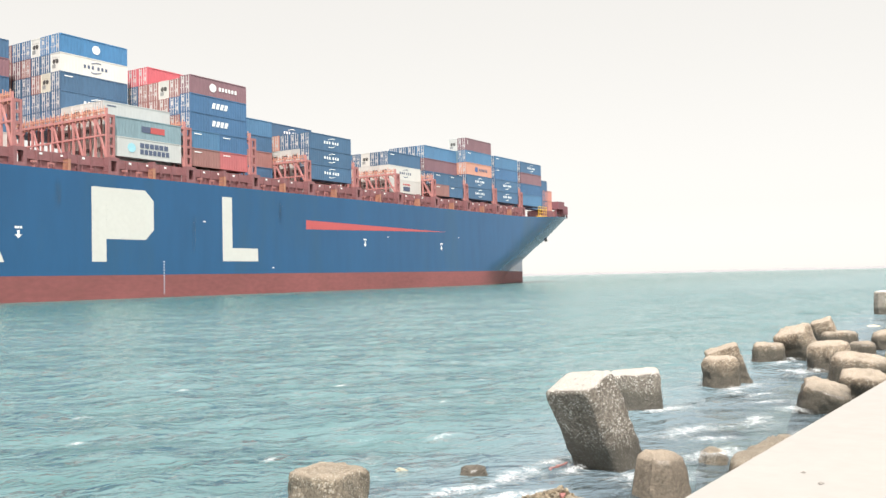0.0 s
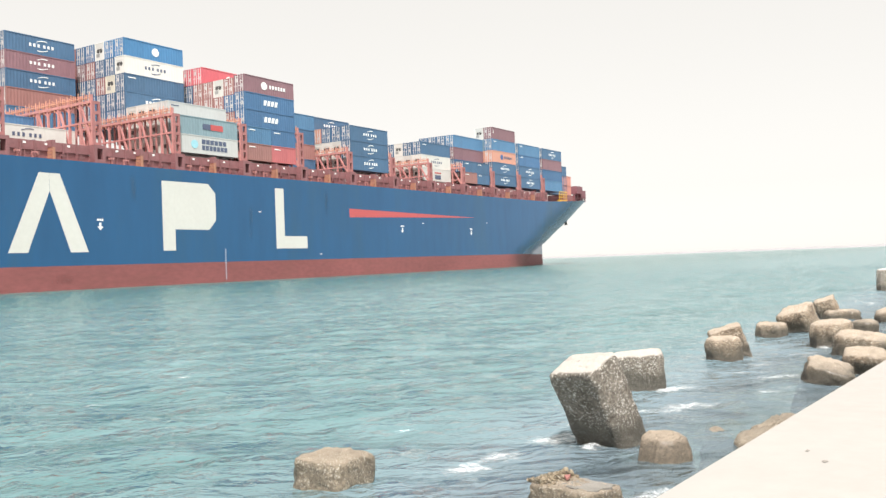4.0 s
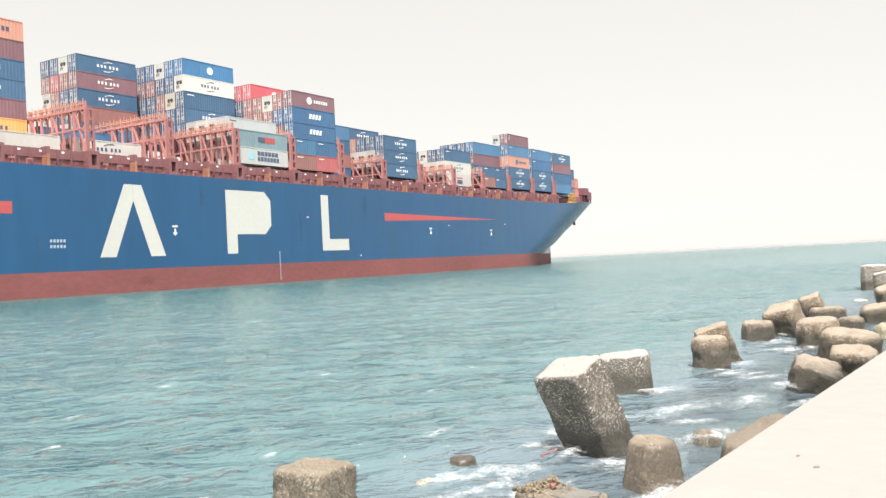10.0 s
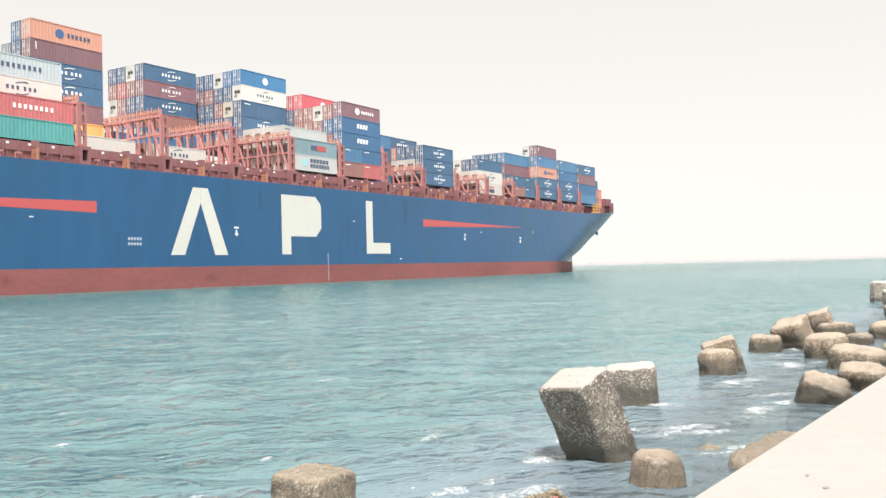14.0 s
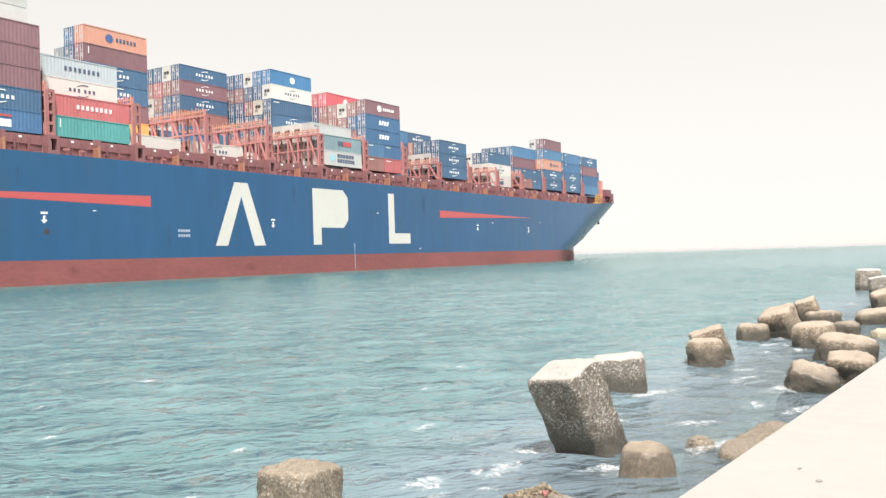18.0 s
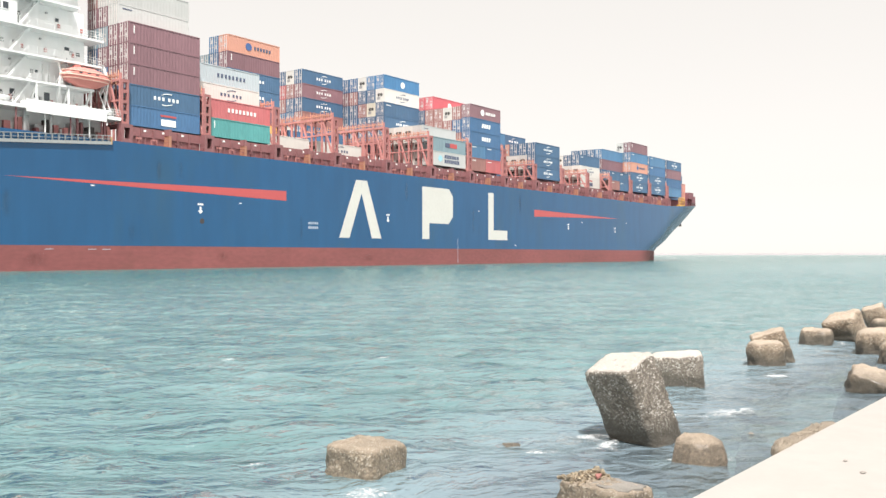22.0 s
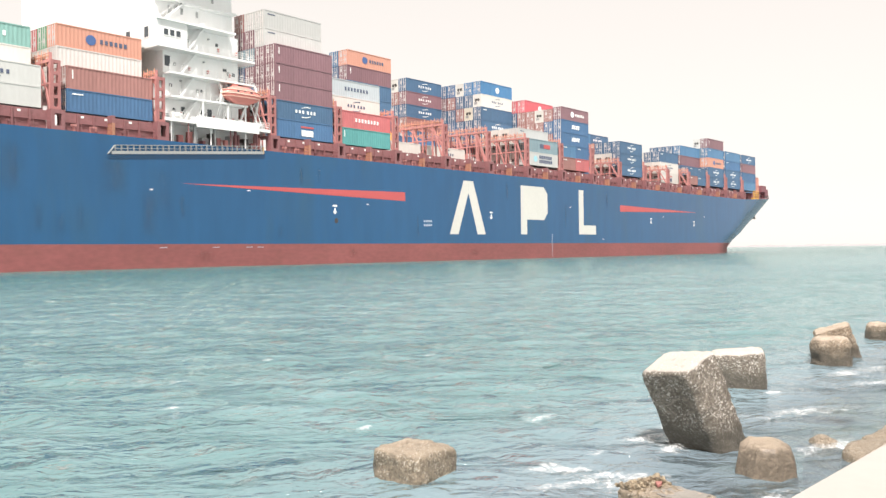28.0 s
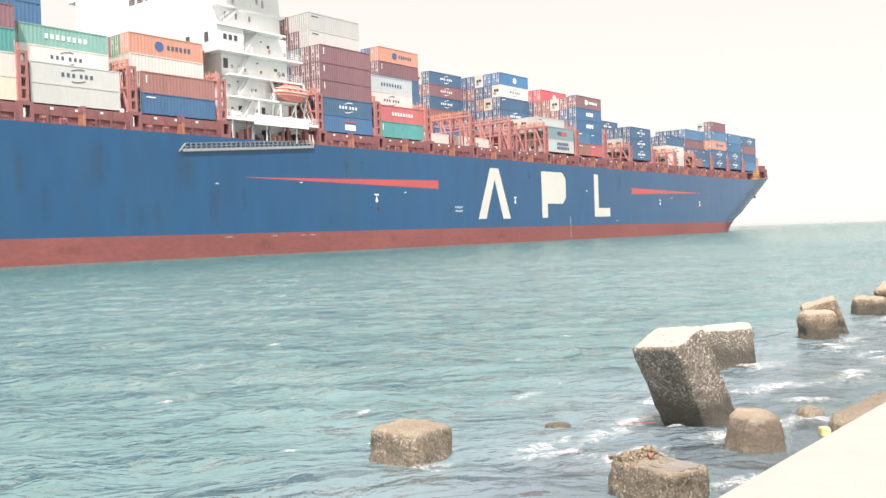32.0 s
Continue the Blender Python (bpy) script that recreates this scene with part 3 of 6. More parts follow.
def pillar_mesh():
    """A stanchion plate with a rounded opening at each lashing bridge."""
    bm = bmesh.new()
    box(bm, -0.9, -0.45, 0.02, 1.25, DECK - 0.05, 20.0)
    box(bm, 0.45, 0.9, 0.02, 1.25, DECK - 0.05, 20.0)
    box(bm, -0.45, 0.45, 0.02, 1.25, DECK - 0.05, DECK + 0.5)
    box(bm, -0.45, 0.45, 0.02, 1.25, 19.5, 20.0)
    return solid("pillar", OXIDE, bm)


def bridge_post(h):
    bm = bmesh.new()
    box(bm, -0.62, -0.28, 0, 0.35, 20.0, h)
    box(bm, 0.28, 0.62, 0, 0.35, 20.0, h)
    n = int((h - 20) / 1.4)
    for i in range(n + 1):
        z = 20.0 + (h - 20.4) * i / n
        box(bm, -0.28, 0.28, 0.02, 0.33, z, z + 0.4)
    return solid("post", OXIDE_MID, bm)


def bridge_frame(h):
    """One bay of a lashing bridge across the ship, 2.5 m wide."""
    bm = bmesh.new()
    x = -0.5
    beam(bm, (x, 0, 20.0), (x, 0, h + 0.9), 0.30)
    beam(bm, (x, 0, h - 0.1), (x, 2.5, h - 0.1), 0.38)
    beam(bm, (x, 0, h - 2.9), (x, 2.5, h - 2.9), 0.24)
    beam(bm, (x, 0, h + 0.45), (x, 2.5, h + 0.45), 0.07)
    beam(bm, (x, 0, h + 0.85), (x, 2.5, h + 0.85), 0.08)
    beam(bm, (x, 1.25, h - 0.1), (x, 1.25, h + 0.85), 0.08)
    beam(bm, (x, 1.25, h - 0.1), (0.5, 1.25, h - 0.1), 0.1)
    beam(bm, (0.5, 0, 20.0), (0.5, 0, h), 0.22)
    beam(bm, (0.5, 0, h - 0.1), (0.5, 2.5, h - 0.1), 0.26)
    beam(bm, (x, 0, h - 2.9), (0.5, 0, h - 2.9), 0.14)
    # gusset in the upper corner of the portal
    for y, sg in ((0.15, 1), (2.35, -1)):
        beam(bm, (x, y, h - 1.0), (x, y + sg * 0.75, h - 0.3), 0.12, 0.2)
    return solid("frame", OXIDE_SUNLIT, bm)


def bridge_brace(h):
    bm = bmesh.new()
    beam(bm, (-0.5, 2.35, h - 0.3), (-0.5, 0.25, 20.2), 0.2, 0.32)
    return solid("brace", OXIDE_SUNLIT, bm)


def rod_rack(h):
    """Lashing rods and turnbuckles hung along the walkway's edge."""
    bm = bmesh.new()
    beam(bm, (-0.66, 0.05, h + 0.55), (-0.66, 2.45, h + 0.55), 0.1)
    for i in range(5):
        y = 0.25 + i * 0.5
        lo = (0.1, -0.7, 0.2, -0.5, 0.0)[i]
        beam(bm, (-0.66, y, h + lo), (-0.66, y + (0.06 if i % 2 else -0.05), h + (1.25, 0.95, 1.1, 1.35, 0.9)[i]), 0.075)
    return solid("rod_rack", mat("orange_rods", (0.64, 0.33, 0.22), 0.6, vary=0.3, scale=3.0), bm)


def walkway(h):
    bm = bmesh.new()
    box(bm, -0.62, 0.62, 0, 2.5, h, h + 0.08)
    return solid("walkway", OXIDE, bm)


PILLAR = pillar_mesh()
POSTS = {h: bridge_post(h) for h in (26.2, 24.0)}
FRAMES = {h: bridge_frame(h) for h in (26.2, 24.0)}
BRACES = {h: bridge_brace(h) for h in (26.2, 24.0)}
RODS = {h: rod_rack(h) for h in (26.2, 24.0)}
WALKS = {h: walkway(h) for h in (26.2, 24.0)}


def lashing_bridge(x, h, rows, y0=0.5):
    br = part("lashing_bridge", box_mesh("sill", OXIDE, -0.7, 0.7, y0 + 0.3, y0 + rows * 2.5, 19.7, 20.0), None, ship, "red-oxide steel lashing bridge", at=Matrix.Translation((x, 0, 0)))
    part("post", POSTS[h], None, br, at=Matrix.Translation((0, y0, 0)))
    for r in range(rows):
        part("frame", FRAMES[h], None, br, at=Matrix.Translation((0, y0 + 0.4 + 2.5 * r, 0)))
        part("walkway", WALKS[h], None, br, at=Matrix.Translation((0, y0 + 0.4 + 2.5 * r, 0)))
        part("rod_rack", RODS[h], None, br, at=Matrix.Translation((0, y0 + 0.4 + 2.5 * r, 0)))
        if r % 2 == 0:
            part("brace", BRACES[h], None, br, at=Matrix.Translation((0, y0 + 0.4 + 2.5 * r, 0)))
    part("pillar", PILLAR, None, ship, at=Matrix.Translation((x, 0, 0)))


for k in range(0, 15):
    lashing_bridge(bay(k) - 1.0, 26.2 if k < 8 else 24.0, 12 if k < 8 else 7)
for x in (-40.5, -25.6, -10.7):
    lashing_bridge(x, 26.2, 8)
for x0, x1 in [(-54, -40.5), (-40.5, -25.6), (-25.6, -10.7)] + [(bay(k) - 1.0, bay(k + 1) - 1.0) for k in range(0, 14)]:
    deck_band(x0 + 0.9, x1 - 0.9)
    pil = part("mid_pillar", box_mesh("mid_pillar", OXIDE, (x0 + x1) / 2 - 0.25, (x0 + x1) / 2 + 0.25, 0.02, 1.25, 19.1, 20.05), None, ship)
    part("pillar_foot", box_mesh("pillar_foot", mat("ochre_paint", (0.36, 0.17, 0.11), 0.6, vary=0.2), (x0 + x1) / 2 - 0.2, (x0 + x1) / 2 + 0.2, 0.02, 1.25, DECK - 0.05, 19.1), None, pil, "ochre painted foot")

# ---------------------------------------------------------------- accommodation house
def rail(parent, pts, m, h=1.0, gap=1.1, name="railing"):
    """A guard rail along a line of points."""
    bm = bmesh.new()
    for a, b in zip(pts[:-1], pts[1:]):
        a, b = Vector(a), Vector(b)
        for z in (h, h * 0.66, h * 0.33):
            beam(bm, a + Vector((0, 0, z)), b + Vector((0, 0, z)), 0.04)
        n = max(1, int((b - a).length / gap))
        for i in range(n + 1):
            p = a.lerp(b, i / n)
            beam(bm, p, p + Vector((0, 0, h)), 0.045)
    return part(name, bm, m, parent)


def window(parent, x, z, w=0.9, h=0.9, y=None, aft=None):
    """A framed port in the starboard wall (y) or in the aft wall (aft)."""
    bm, bg = bmesh.new(), bmesh.new()
    t = 0.09
    for a0, a1, z0, z1 in ((-w / 2 - t, -w / 2, -h / 2 - t, h / 2 + t), (w / 2, w / 2 + t, -h / 2 - t, h / 2 + t), (-w / 2, w / 2, -h / 2 - t, -h / 2), (-w / 2, w / 2, h / 2, h / 2 + t)):
        if aft is None:
            box(bm, x + a0, x + a1, y - 0.06, y + 0.05, z + z0, z + z1)
        else:
            box(bm, aft - 0.06, aft + 0.05, x + a0, x + a1, z + z0, z + z1)
    if aft is None:
        box(bg, x - w / 2, x + w / 2, y - 0.02, y + 0.04, z - h / 2, z + h / 2)
    else:
        box(bg, aft - 0.02, aft + 0.04, x - w / 2, x + w / 2, z - h / 2, z + h / 2)
    fr = part("window", bm, HOUSE_WHITE, parent)
    part("pane", bg, GLASS_DARK, fr)


def stair(parent, a, b, width=0.8):
    bm = bmesh.new()
    a, b = Vector(a), Vector(b)
    for dy in (0, width):
        off = Vector((0, dy, 0))
        beam(bm, a + off, b + off, 0.10, 0.25)
        beam(bm, a + off + Vector((0, 0, 0.95)), b + off + Vector((0, 0, 0.95)), 0.06)
        for i in range(5):
            p = a.lerp(b, i / 4) + off
            beam(bm, p, p + Vector((0, 0, 0.95)), 0.05)
    n = 11
    for i in range(n):
        p = a.lerp(b, (i + 0.5) / n)
        box(bm, p.x - 0.12, p.x + 0.12, p.y, p.y + width, p.z - 0.02, p.z + 0.02)
    part("stair", bm, HOUSE_WHITE, parent)


def house():
    core = bmesh.new()
    box(core, -8.6, 4.5, 3.2, 42.8, 20.8, 34.5)
    h = part("superstructure", core, HOUSE_WHITE, ship, "white painted accommodation house")
    part("tower", box_mesh("tower", HOUSE_WHITE, -10.0, 4.5, 4.6, 41.4, 34.5, 58.0), None, h)
    part("overhang", box_mesh("overhang", HOUSE_WHITE, -10.6, -5.6, 1.6, 44.4, 31.0, 34.5), None, h)
    for z, x0, x1 in ((24.2, -8.6, 4.9), (27.5, -8.7, 6.0), (31.0, -10.6, 6.3), (34.8, -10.6, 2.8), (38.4, -9.0, 4.6)):
        part("deck_slab", box_mesh("deck_slab", HOUSE_WHITE, x0, x1, 1.3 if z < 36 else 3.4, 4.65, z - 0.28, z), None, h)
        if z not in (34.8, 38.4):
            rail(h, [(x0 if z != 31.0 else -5.4, 1.4, z), (x1 - 0.1, 1.4, z), (x1 - 0.1, 4.4, z)], HOUSE_WHITE)
    # boat deck platform
    part("boat_deck", box_mesh("boat_deck", HOUSE_WHITE, -10.2, 8.3, 0.3, 45.5, 20.35, 20.8), None, h)
    part("bulwark", box_mesh("bulwark", HOUSE_WHITE, -5.2, 5.9, 0.02, 0.25, 19.9, 21.5), None, h)
    rail(h, [(-10.1, 0.4, 20.8), (-5.3, 0.4, 20.8)], HOUSE_WHITE)
    rail(h, [(5.95, 0.4, 20.8), (8.2, 0.4, 20.8), (8.2, 3.4, 20.8)], HOUSE_WHITE)
    part("lower_wall", box_mesh("lower_wall", HOUSE_WHITE, -9.4, 7.4, 3.4, 42.6, DECK - 0.05, 20.35), None, h)
    for x in (-8.6, -5.0, -1.5, 2.2, 6.2):
        part("stanchion", box_mesh("stanchion", GREY_STEEL if x < 0 else OXIDE, x - 0.14, x + 0.14, 0.9, 1.2, DECK - 0.02, 20.4), None, h)
    for i, (x, z) in enumerate(((-7.4, 18.6), (-3.1, 18.7), (0.4, 18.5), (4.2, 18.6))):
        part("deck_locker", box_mesh("deck_locker", GREY_STEEL if i % 2 else HOUSE_WHITE, x, x + 1.4, 2.0, 3.0, DECK - 0.03, z), None, h)
    # ports and doors of the starboard side
    for x, z, w, hh in ((-7.9, 29.3, 0.9, 1.5), (-7.4, 25.9, 0.5, 0.45), (-2.2, 25.7, 0.42, 0.42), (2.0, 29.4, 0.7, 0.45), (3.6, 28.9, 0.6, 0.5), (-6.9, 22.5, 0.45, 0.45), (-0.8, 22.4, 0.8, 1.6), (-4.6, 32.7, 0.5, 0.5), (-2.3, 22.6, 0.6, 0.6), (-5.4, 22.3, 0.7, 1.5), (0.6, 32.9, 0.5, 0.5)):
        window(h, x, z, w, hh, y=3.2)
    window(h, 1.0, 41.8, 0.9, 1.0, y=4.6)
    window(h, -3.6, 46.0, 0.8, 0.8, y=4.6)
    for i in range(3):
        window(h, -9.1 + i * 1.0, 32.9, 0.72, 0.85, y=1.6)
    for i in range(7):
        window(h, 4.0 + i * 4.6, 33.0, 1.1, 1.5, aft=-10.6)
    for i in range(3):
        for j in range(5):
            part("louvre", box_mesh("louvre", DARK_STEEL, -10.06, -9.98, 18.6 + i * 2.3, 20.3 + i * 2.3, 41.6 + j * 0.32, 41.75 + j * 0.32), None, h)
    # ladders between decks
    stair(h, (-6.0, 2.0, 20.8), (-3.6, 2.0, 24.2))
    stair(h, (-6.6, 2.0, 24.2), (-4.0, 2.0, 27.5))
    stair(h, (-6.4, 2.0, 27.5), (-3.6, 2.0, 31.0))
    stair(h, (-5.2, 2.0, 31.0), (-2.4, 2.0, 34.6))
    stair(h, (-8.6, 3.6, 34.8), (-4.6, 3.6, 38.2))
    stair(h, (-9.0, 3.6, 38.4), (-4.6, 3.6, 43.4))
    # brackets under the slabs and small fittings
    for x in (-3.2, 1.2, 4.4):
        bm = bmesh.new()
        beam(bm, (x, 3.2, 21.0), (x, 1.35, 23.9), 0.25)
        beam(bm, (x, 1.4, 20.8), (x, 1.4, 24.0), 0.2)
        part("bracket", bm, HOUSE_WHITE, h)
    for x, z in ((-1.6, 21.0), (2.0, 21.0), (-7.6, 21.0), (6.6, 21.0)):
        bm = bmesh.new()
        bmesh.ops.create_cone(bm, cap_ends=True, segments=12, radius1=0.34, radius2=0.34, depth=1.1, matrix=Matrix.Translation((x, 1.0, z + 0.35)) @ Matrix.Rotation(radians(90), 4, 'Y'))
        part("liferaft_canister", bm, HOUSE_WHITE, h, smooth=True)
    # wing bracket above
    bm = bmesh.new()
    beam(bm, (-9.5, 4.6, 40.0), (-6.0, 0.6, 46.0), 0.5)
    beam(bm, (-2.0, 4.6, 41.0), (-3.0, 0.6, 46.0), 0.4)
    part("wing_bracket", bm, HOUSE_WHITE, h)
    part("bridge_wing", box_mesh("bridge_wing", HOUSE_WHITE, -9.0, 1.0, 0.0, 46.0, 46.0, 49.5), None, h)
    # pipes, lamps, boxes and gauges along the walls
    rs = random.Random(21)
    for z0, n in ((21.0, 9), (24.4, 8), (27.7, 8), (31.2, 5)):
        for _ in range(n):
            x = rs.uniform(-7.8, 4.0)
            k = rs.randrange(4)
            if k == 0:
                hgt = rs.choice((1.6, 2.4))
                part("wall_pipe", box_mesh("wall_pipe", HOUSE_WHITE, x, x + 0.12, 3.06, 3.21, z0, z0 + hgt), None, h)
            elif k == 1:
                part("wall_box", box_mesh("wall_box", GREY_STEEL, x, x + 0.35, 3.02, 3.21, z0 + 1.0, z0 + 1.5), None, h)
            elif k == 2:
                part("deck_lamp", box_mesh("deck_lamp", GREY_STEEL, x, x + 0.22, 2.9, 3.21, z0 + 2.2, z0 + 2.4), None, h)
            else:
                part("fire_box", box_mesh("fire_box", OXIDE_SUNLIT, x, x + 0.3, 3.0, 3.21, z0 + 0.7, z0 + 1.25), None, h)
    for z0 in (36.0, 39.0, 42.5, 45.0):
        for _ in range(4):
            x = rs.uniform(-9.0, 3.6)
            part("wall_box", box_mesh("wall_box", GREY_STEEL, x, x + 0.3, 4.45, 4.61, z0 + rs.uniform(0, 1.2), z0 + 1.6), None, h)
    # machinery and stores under the boat deck, its shade put into their dark colours
    for i in range(14):
        x = -9.6 + i * 1.25 + rs.uniform(-0.3, 0.3)
        hgt = rs.uniform(0.7, 2.2)
        part(("valve_chest", "store_box", "hose_reel")[i % 3], box_mesh("store", (OXIDE, DARK_STEEL, OXIDE_MID, OXIDE_SUNLIT, GREY_STEEL)[i % 5], x, x + rs.uniform(0.3, 0.9), 1.5, 2.2 + 0.05 * i, DECK - 0.03, DECK + hgt), None, h)
    for i, x in enumerate((-9.2, -6.4, -2.6, 0.9, 3.6, 5.4)):
        part("stay_pipe", box_mesh("stay_pipe", OXIDE if i % 2 else HOUSE_WHITE, x, x + 0.14, 0.5, 0.64, DECK - 0.03, 20.38), None, h)
    # goods standing on the boat deck
    for i, (x, w, hgt) in enumerate(((-9.4, 0.7, 0.8), (-8.2, 0.5, 1.1), (-4.9, 0.9, 0.7), (-0.3, 0.8, 1.0), (3.2, 1.0, 1.2), (4.6, 0.7, 0.9), (7.2, 0.6, 1.3))):
        part("deck_chest", box_mesh("deck_chest", HOUSE_WHITE if i % 3 else GREY_STEEL, x, x + w, 1.6, 2.4, 20.78, 20.8 + hgt), None, h)
    # slanting ladders down to the side deck
    for x in (6.6, 7.4):
        bm = bmesh.new()
        beam(bm, (x, 1.0, 20.8), (x - 0.9, 1.6, 24.2), 0.12)
        part("ladder_rail", bm, HOUSE_WHITE, h)
    # davits
    for x in (0.1, 6.9):
        bm = bmesh.new()
        beam(bm, (x, 2.6, 20.8), (x + 0.2, 1.6, 25.6), 0.28)
        beam(bm, (x + 0.2, 1.6, 25.6), (x + 0.1, 2.6, 28.0), 0.26)
        beam(bm, (x, 3.1, 24.0), (x + 0.2, 1.6, 25.6), 0.18)
        part("davit", bm, HOUSE_WHITE, h)


house()


def lifeboat():
    ob = tagged(new("lifeboat"), "orange enclosed lifeboat hanging in its davits", "lifeboat")
    MOVERS.append((ob, Matrix.Translation((3.6, 1.45, 25.55))))
    L, W = 3.4, 1.3

    def shell(z0, z1, f0, f1, m, name, n=20):
        bm = bmesh.new()
        rings = []
        for k in range(8):
            u = k / 7
            f = f1 + (f0 - f1) * math.cos(u * math.pi / 2) if f1 < f0 else f0 + (f1 - f0) * math.sin(u * math.pi / 2)
            z = z0 + (z1 - z0) * u
            rings.append([bm.verts.new((L * f ** 0.8 * math.copysign(abs(math.cos(a)) ** 0.6, math.cos(a)), W * f * math.copysign(abs(math.sin(a)) ** 0.8, math.sin(a)), z)) for a in [math.tau * i / n for i in range(n)]])
        for lo, hi in zip(rings[:-1], rings[1:]):
            for i in range(n):
                bm.faces.new((lo[i], lo[(i + 1) % n], hi[(i + 1) % n], hi[i]))
        bm.faces.new(rings[-1])
        bm.faces.new(rings[0][::-1])
        return part(name, bm, m, ob, smooth=True)

    shell(-1.30, 0.0, 0.30, 1.0, BOAT_ORANGE, "boat_hull")
    shell(0.12, 1.32, 1.0, 0.34, BOAT_ORANGE, "canopy")
    fender = mat("fender_pale", (0.80, 0.52, 0.43), 0.6)
    shell(0.0, 0.16, 1.05, 1.05, fender, "fender")
    shell(-0.42, -0.32, 0.98, 1.0, fender, "fender")
    shell(0.62, 0.70, 0.97, 0.96, fender, "grab_rail")
    for x in (-1.6, -0.4, 0.8):
        part("side_port", box_mesh("side_port", GLASS_DARK, x, x + 0.45, -1.24, -1.0, 0.28, 0.5), None, ob)
    part("steering_hood", box_mesh("steering_hood", BOAT_ORANGE, -1.6, -0.9, -0.4, 0.4, 1.1, 1.5), None, ob)
    for x in (-2.6, 2.6):
        bm = bmesh.new()
        beam(bm, (x, 0, 1.0), (x, 0.1, 2.3), 0.07)
        part("fall_wire", bm, GREY_STEEL, ob)


lifeboat()


def gangway():
    ob = tagged(new("gangway"), "grey steel accommodation ladder stowed along the shell", "gangway")
    MOVERS.append((ob, Matrix.Identity(4)))
    a0, a1 = Vector((-18.6, -0.15, 15.2)), Vector((6.4, -0.15, 17.1))
    bm = bmesh.new()
    beam(bm, a0, a1, 0.20, 0.40)
    part("ladder_bed", bm, GREY_STEEL, ob)
    for dy in (-0.10, 0.10):
        bm = bmesh.new()
        beam(bm, a0 + Vector((0.5, dy, 1.0)), a1 + Vector((0, dy, 1.0)), 0.07)
        beam(bm, a0 + Vector((0.5, dy, 0.55)), a1 + Vector((0, dy, 0.55)), 0.05)
        part("handrail", bm, mat("pale_alloy", (0.34, 0.36, 0.37), 0.5, metal=0.3), ob)
    post = bmesh.new()
    beam(post, (0, -0.10, 0.1), (0, -0.10, 1.0), 0.06)
    beam(post, (0, 0.10, 0.1), (0, 0.10, 1.0), 0.06)
    me = solid("rail_post", GREY_STEEL, post)
    for i in range(28):
        p = a0.lerp(a1, (i + 0.6) / 28)
        part("rail_post", me, None, ob, at=Matrix.Translation(p))
    bm = bmesh.new()
    beam(bm, a0 + Vector((-0.5, -0.09, -0.2)), a0 + Vector((0.5, -0.09, 1.0)), 0.12)
    beam(bm, a0 + Vector((-0.5, 0.09, -0.2)), a0 + Vector((0.5, 0.09, 1.0)), 0.12)
    part("lower_platform", bm, mat("pale_alloy", (0.34, 0.36, 0.37), 0.5, metal=0.3), ob)
    part("head_frame", box_mesh("head_frame", mat("worn_ochre_paint", (0.46, 0.31, 0.16), 0.6, vary=0.2), 6.4, 6.52, -0.3, 0.0, 16.9, 17.9), None, ob, "worn ochre painted frame")


gangway()

# ---------------------------------------------------------------- marks and fittings on the hull and foredeck
MARK_WHITE = mat("mark_white", (0.8, 0.8, 0.78), 0.5)


def tug_mark(x, z):
    decal("tug_mark", [[(x - 0.16, z + 0.2), (x - 0.16, z - 0.35), (x - 0.5, z - 0.35), (x, z - 0.85), (x + 0.5, z - 0.35), (x + 0.16, z - 0.35), (x + 0.16, z + 0.2)]], MARK_WHITE, "small white arrow")
    for i in range(3):
        decal("mark_bar", [[(x - 0.5 + i * 0.36, z + 0.42), (x - 0.22 + i * 0.36, z + 0.42), (x - 0.22 + i * 0.36, z + 0.72), (x - 0.5 + i * 0.36, z + 0.72)]], MARK_WHITE)


for x, z in ((21.5, 9.0), (65.5, 9.0), (138.5, 9.2), (166.7, 8.9)):
    tug_mark(x, z)
for i in range(5):
    for j in range(2):
        x = 44.2 + i * 0.5
        decal("mark_bar", [[(x, 6.5 + j * 0.75), (x + 0.32, 6.5 + j * 0.75), (x + 0.32, 6.9 + j * 0.75), (x, 6.9 + j * 0.75)]], mat("mark_faded", (0.4, 0.45, 0.52), 0.6))
for i in range(12):
    decal("draught_mark", [[(88.6, 0.5 + i * 0.42), (88.85, 0.5 + i * 0.42), (88.85, 0.72 + i * 0.42), (88.6, 0.72 + i * 0.42)]], mat("mark_faded", (0.4, 0.45, 0.52), 0.6))
for x, z in ((3.5, 11.2), (29.0, 10.0), (96.5, 11.5), (-13.0, 10.6), (112, 4.2), (146, 10.4), (174, 11.0)):
    decal("mark_bar", [[(x, z), (x + 0.55, z), (x + 0.55, z + 0.14), (x, z + 0.14)]], MARK_WHITE)
for x in (-11.6, -2.9, 3.1, 5.2):
    decal("mark_bar", [[(x, 2.78), (x + 1.3, 2.80), (x + 1.2, 2.88), (x + 0.1, 2.86)]], mat("mark_faded", (0.4, 0.45, 0.52), 0.6))


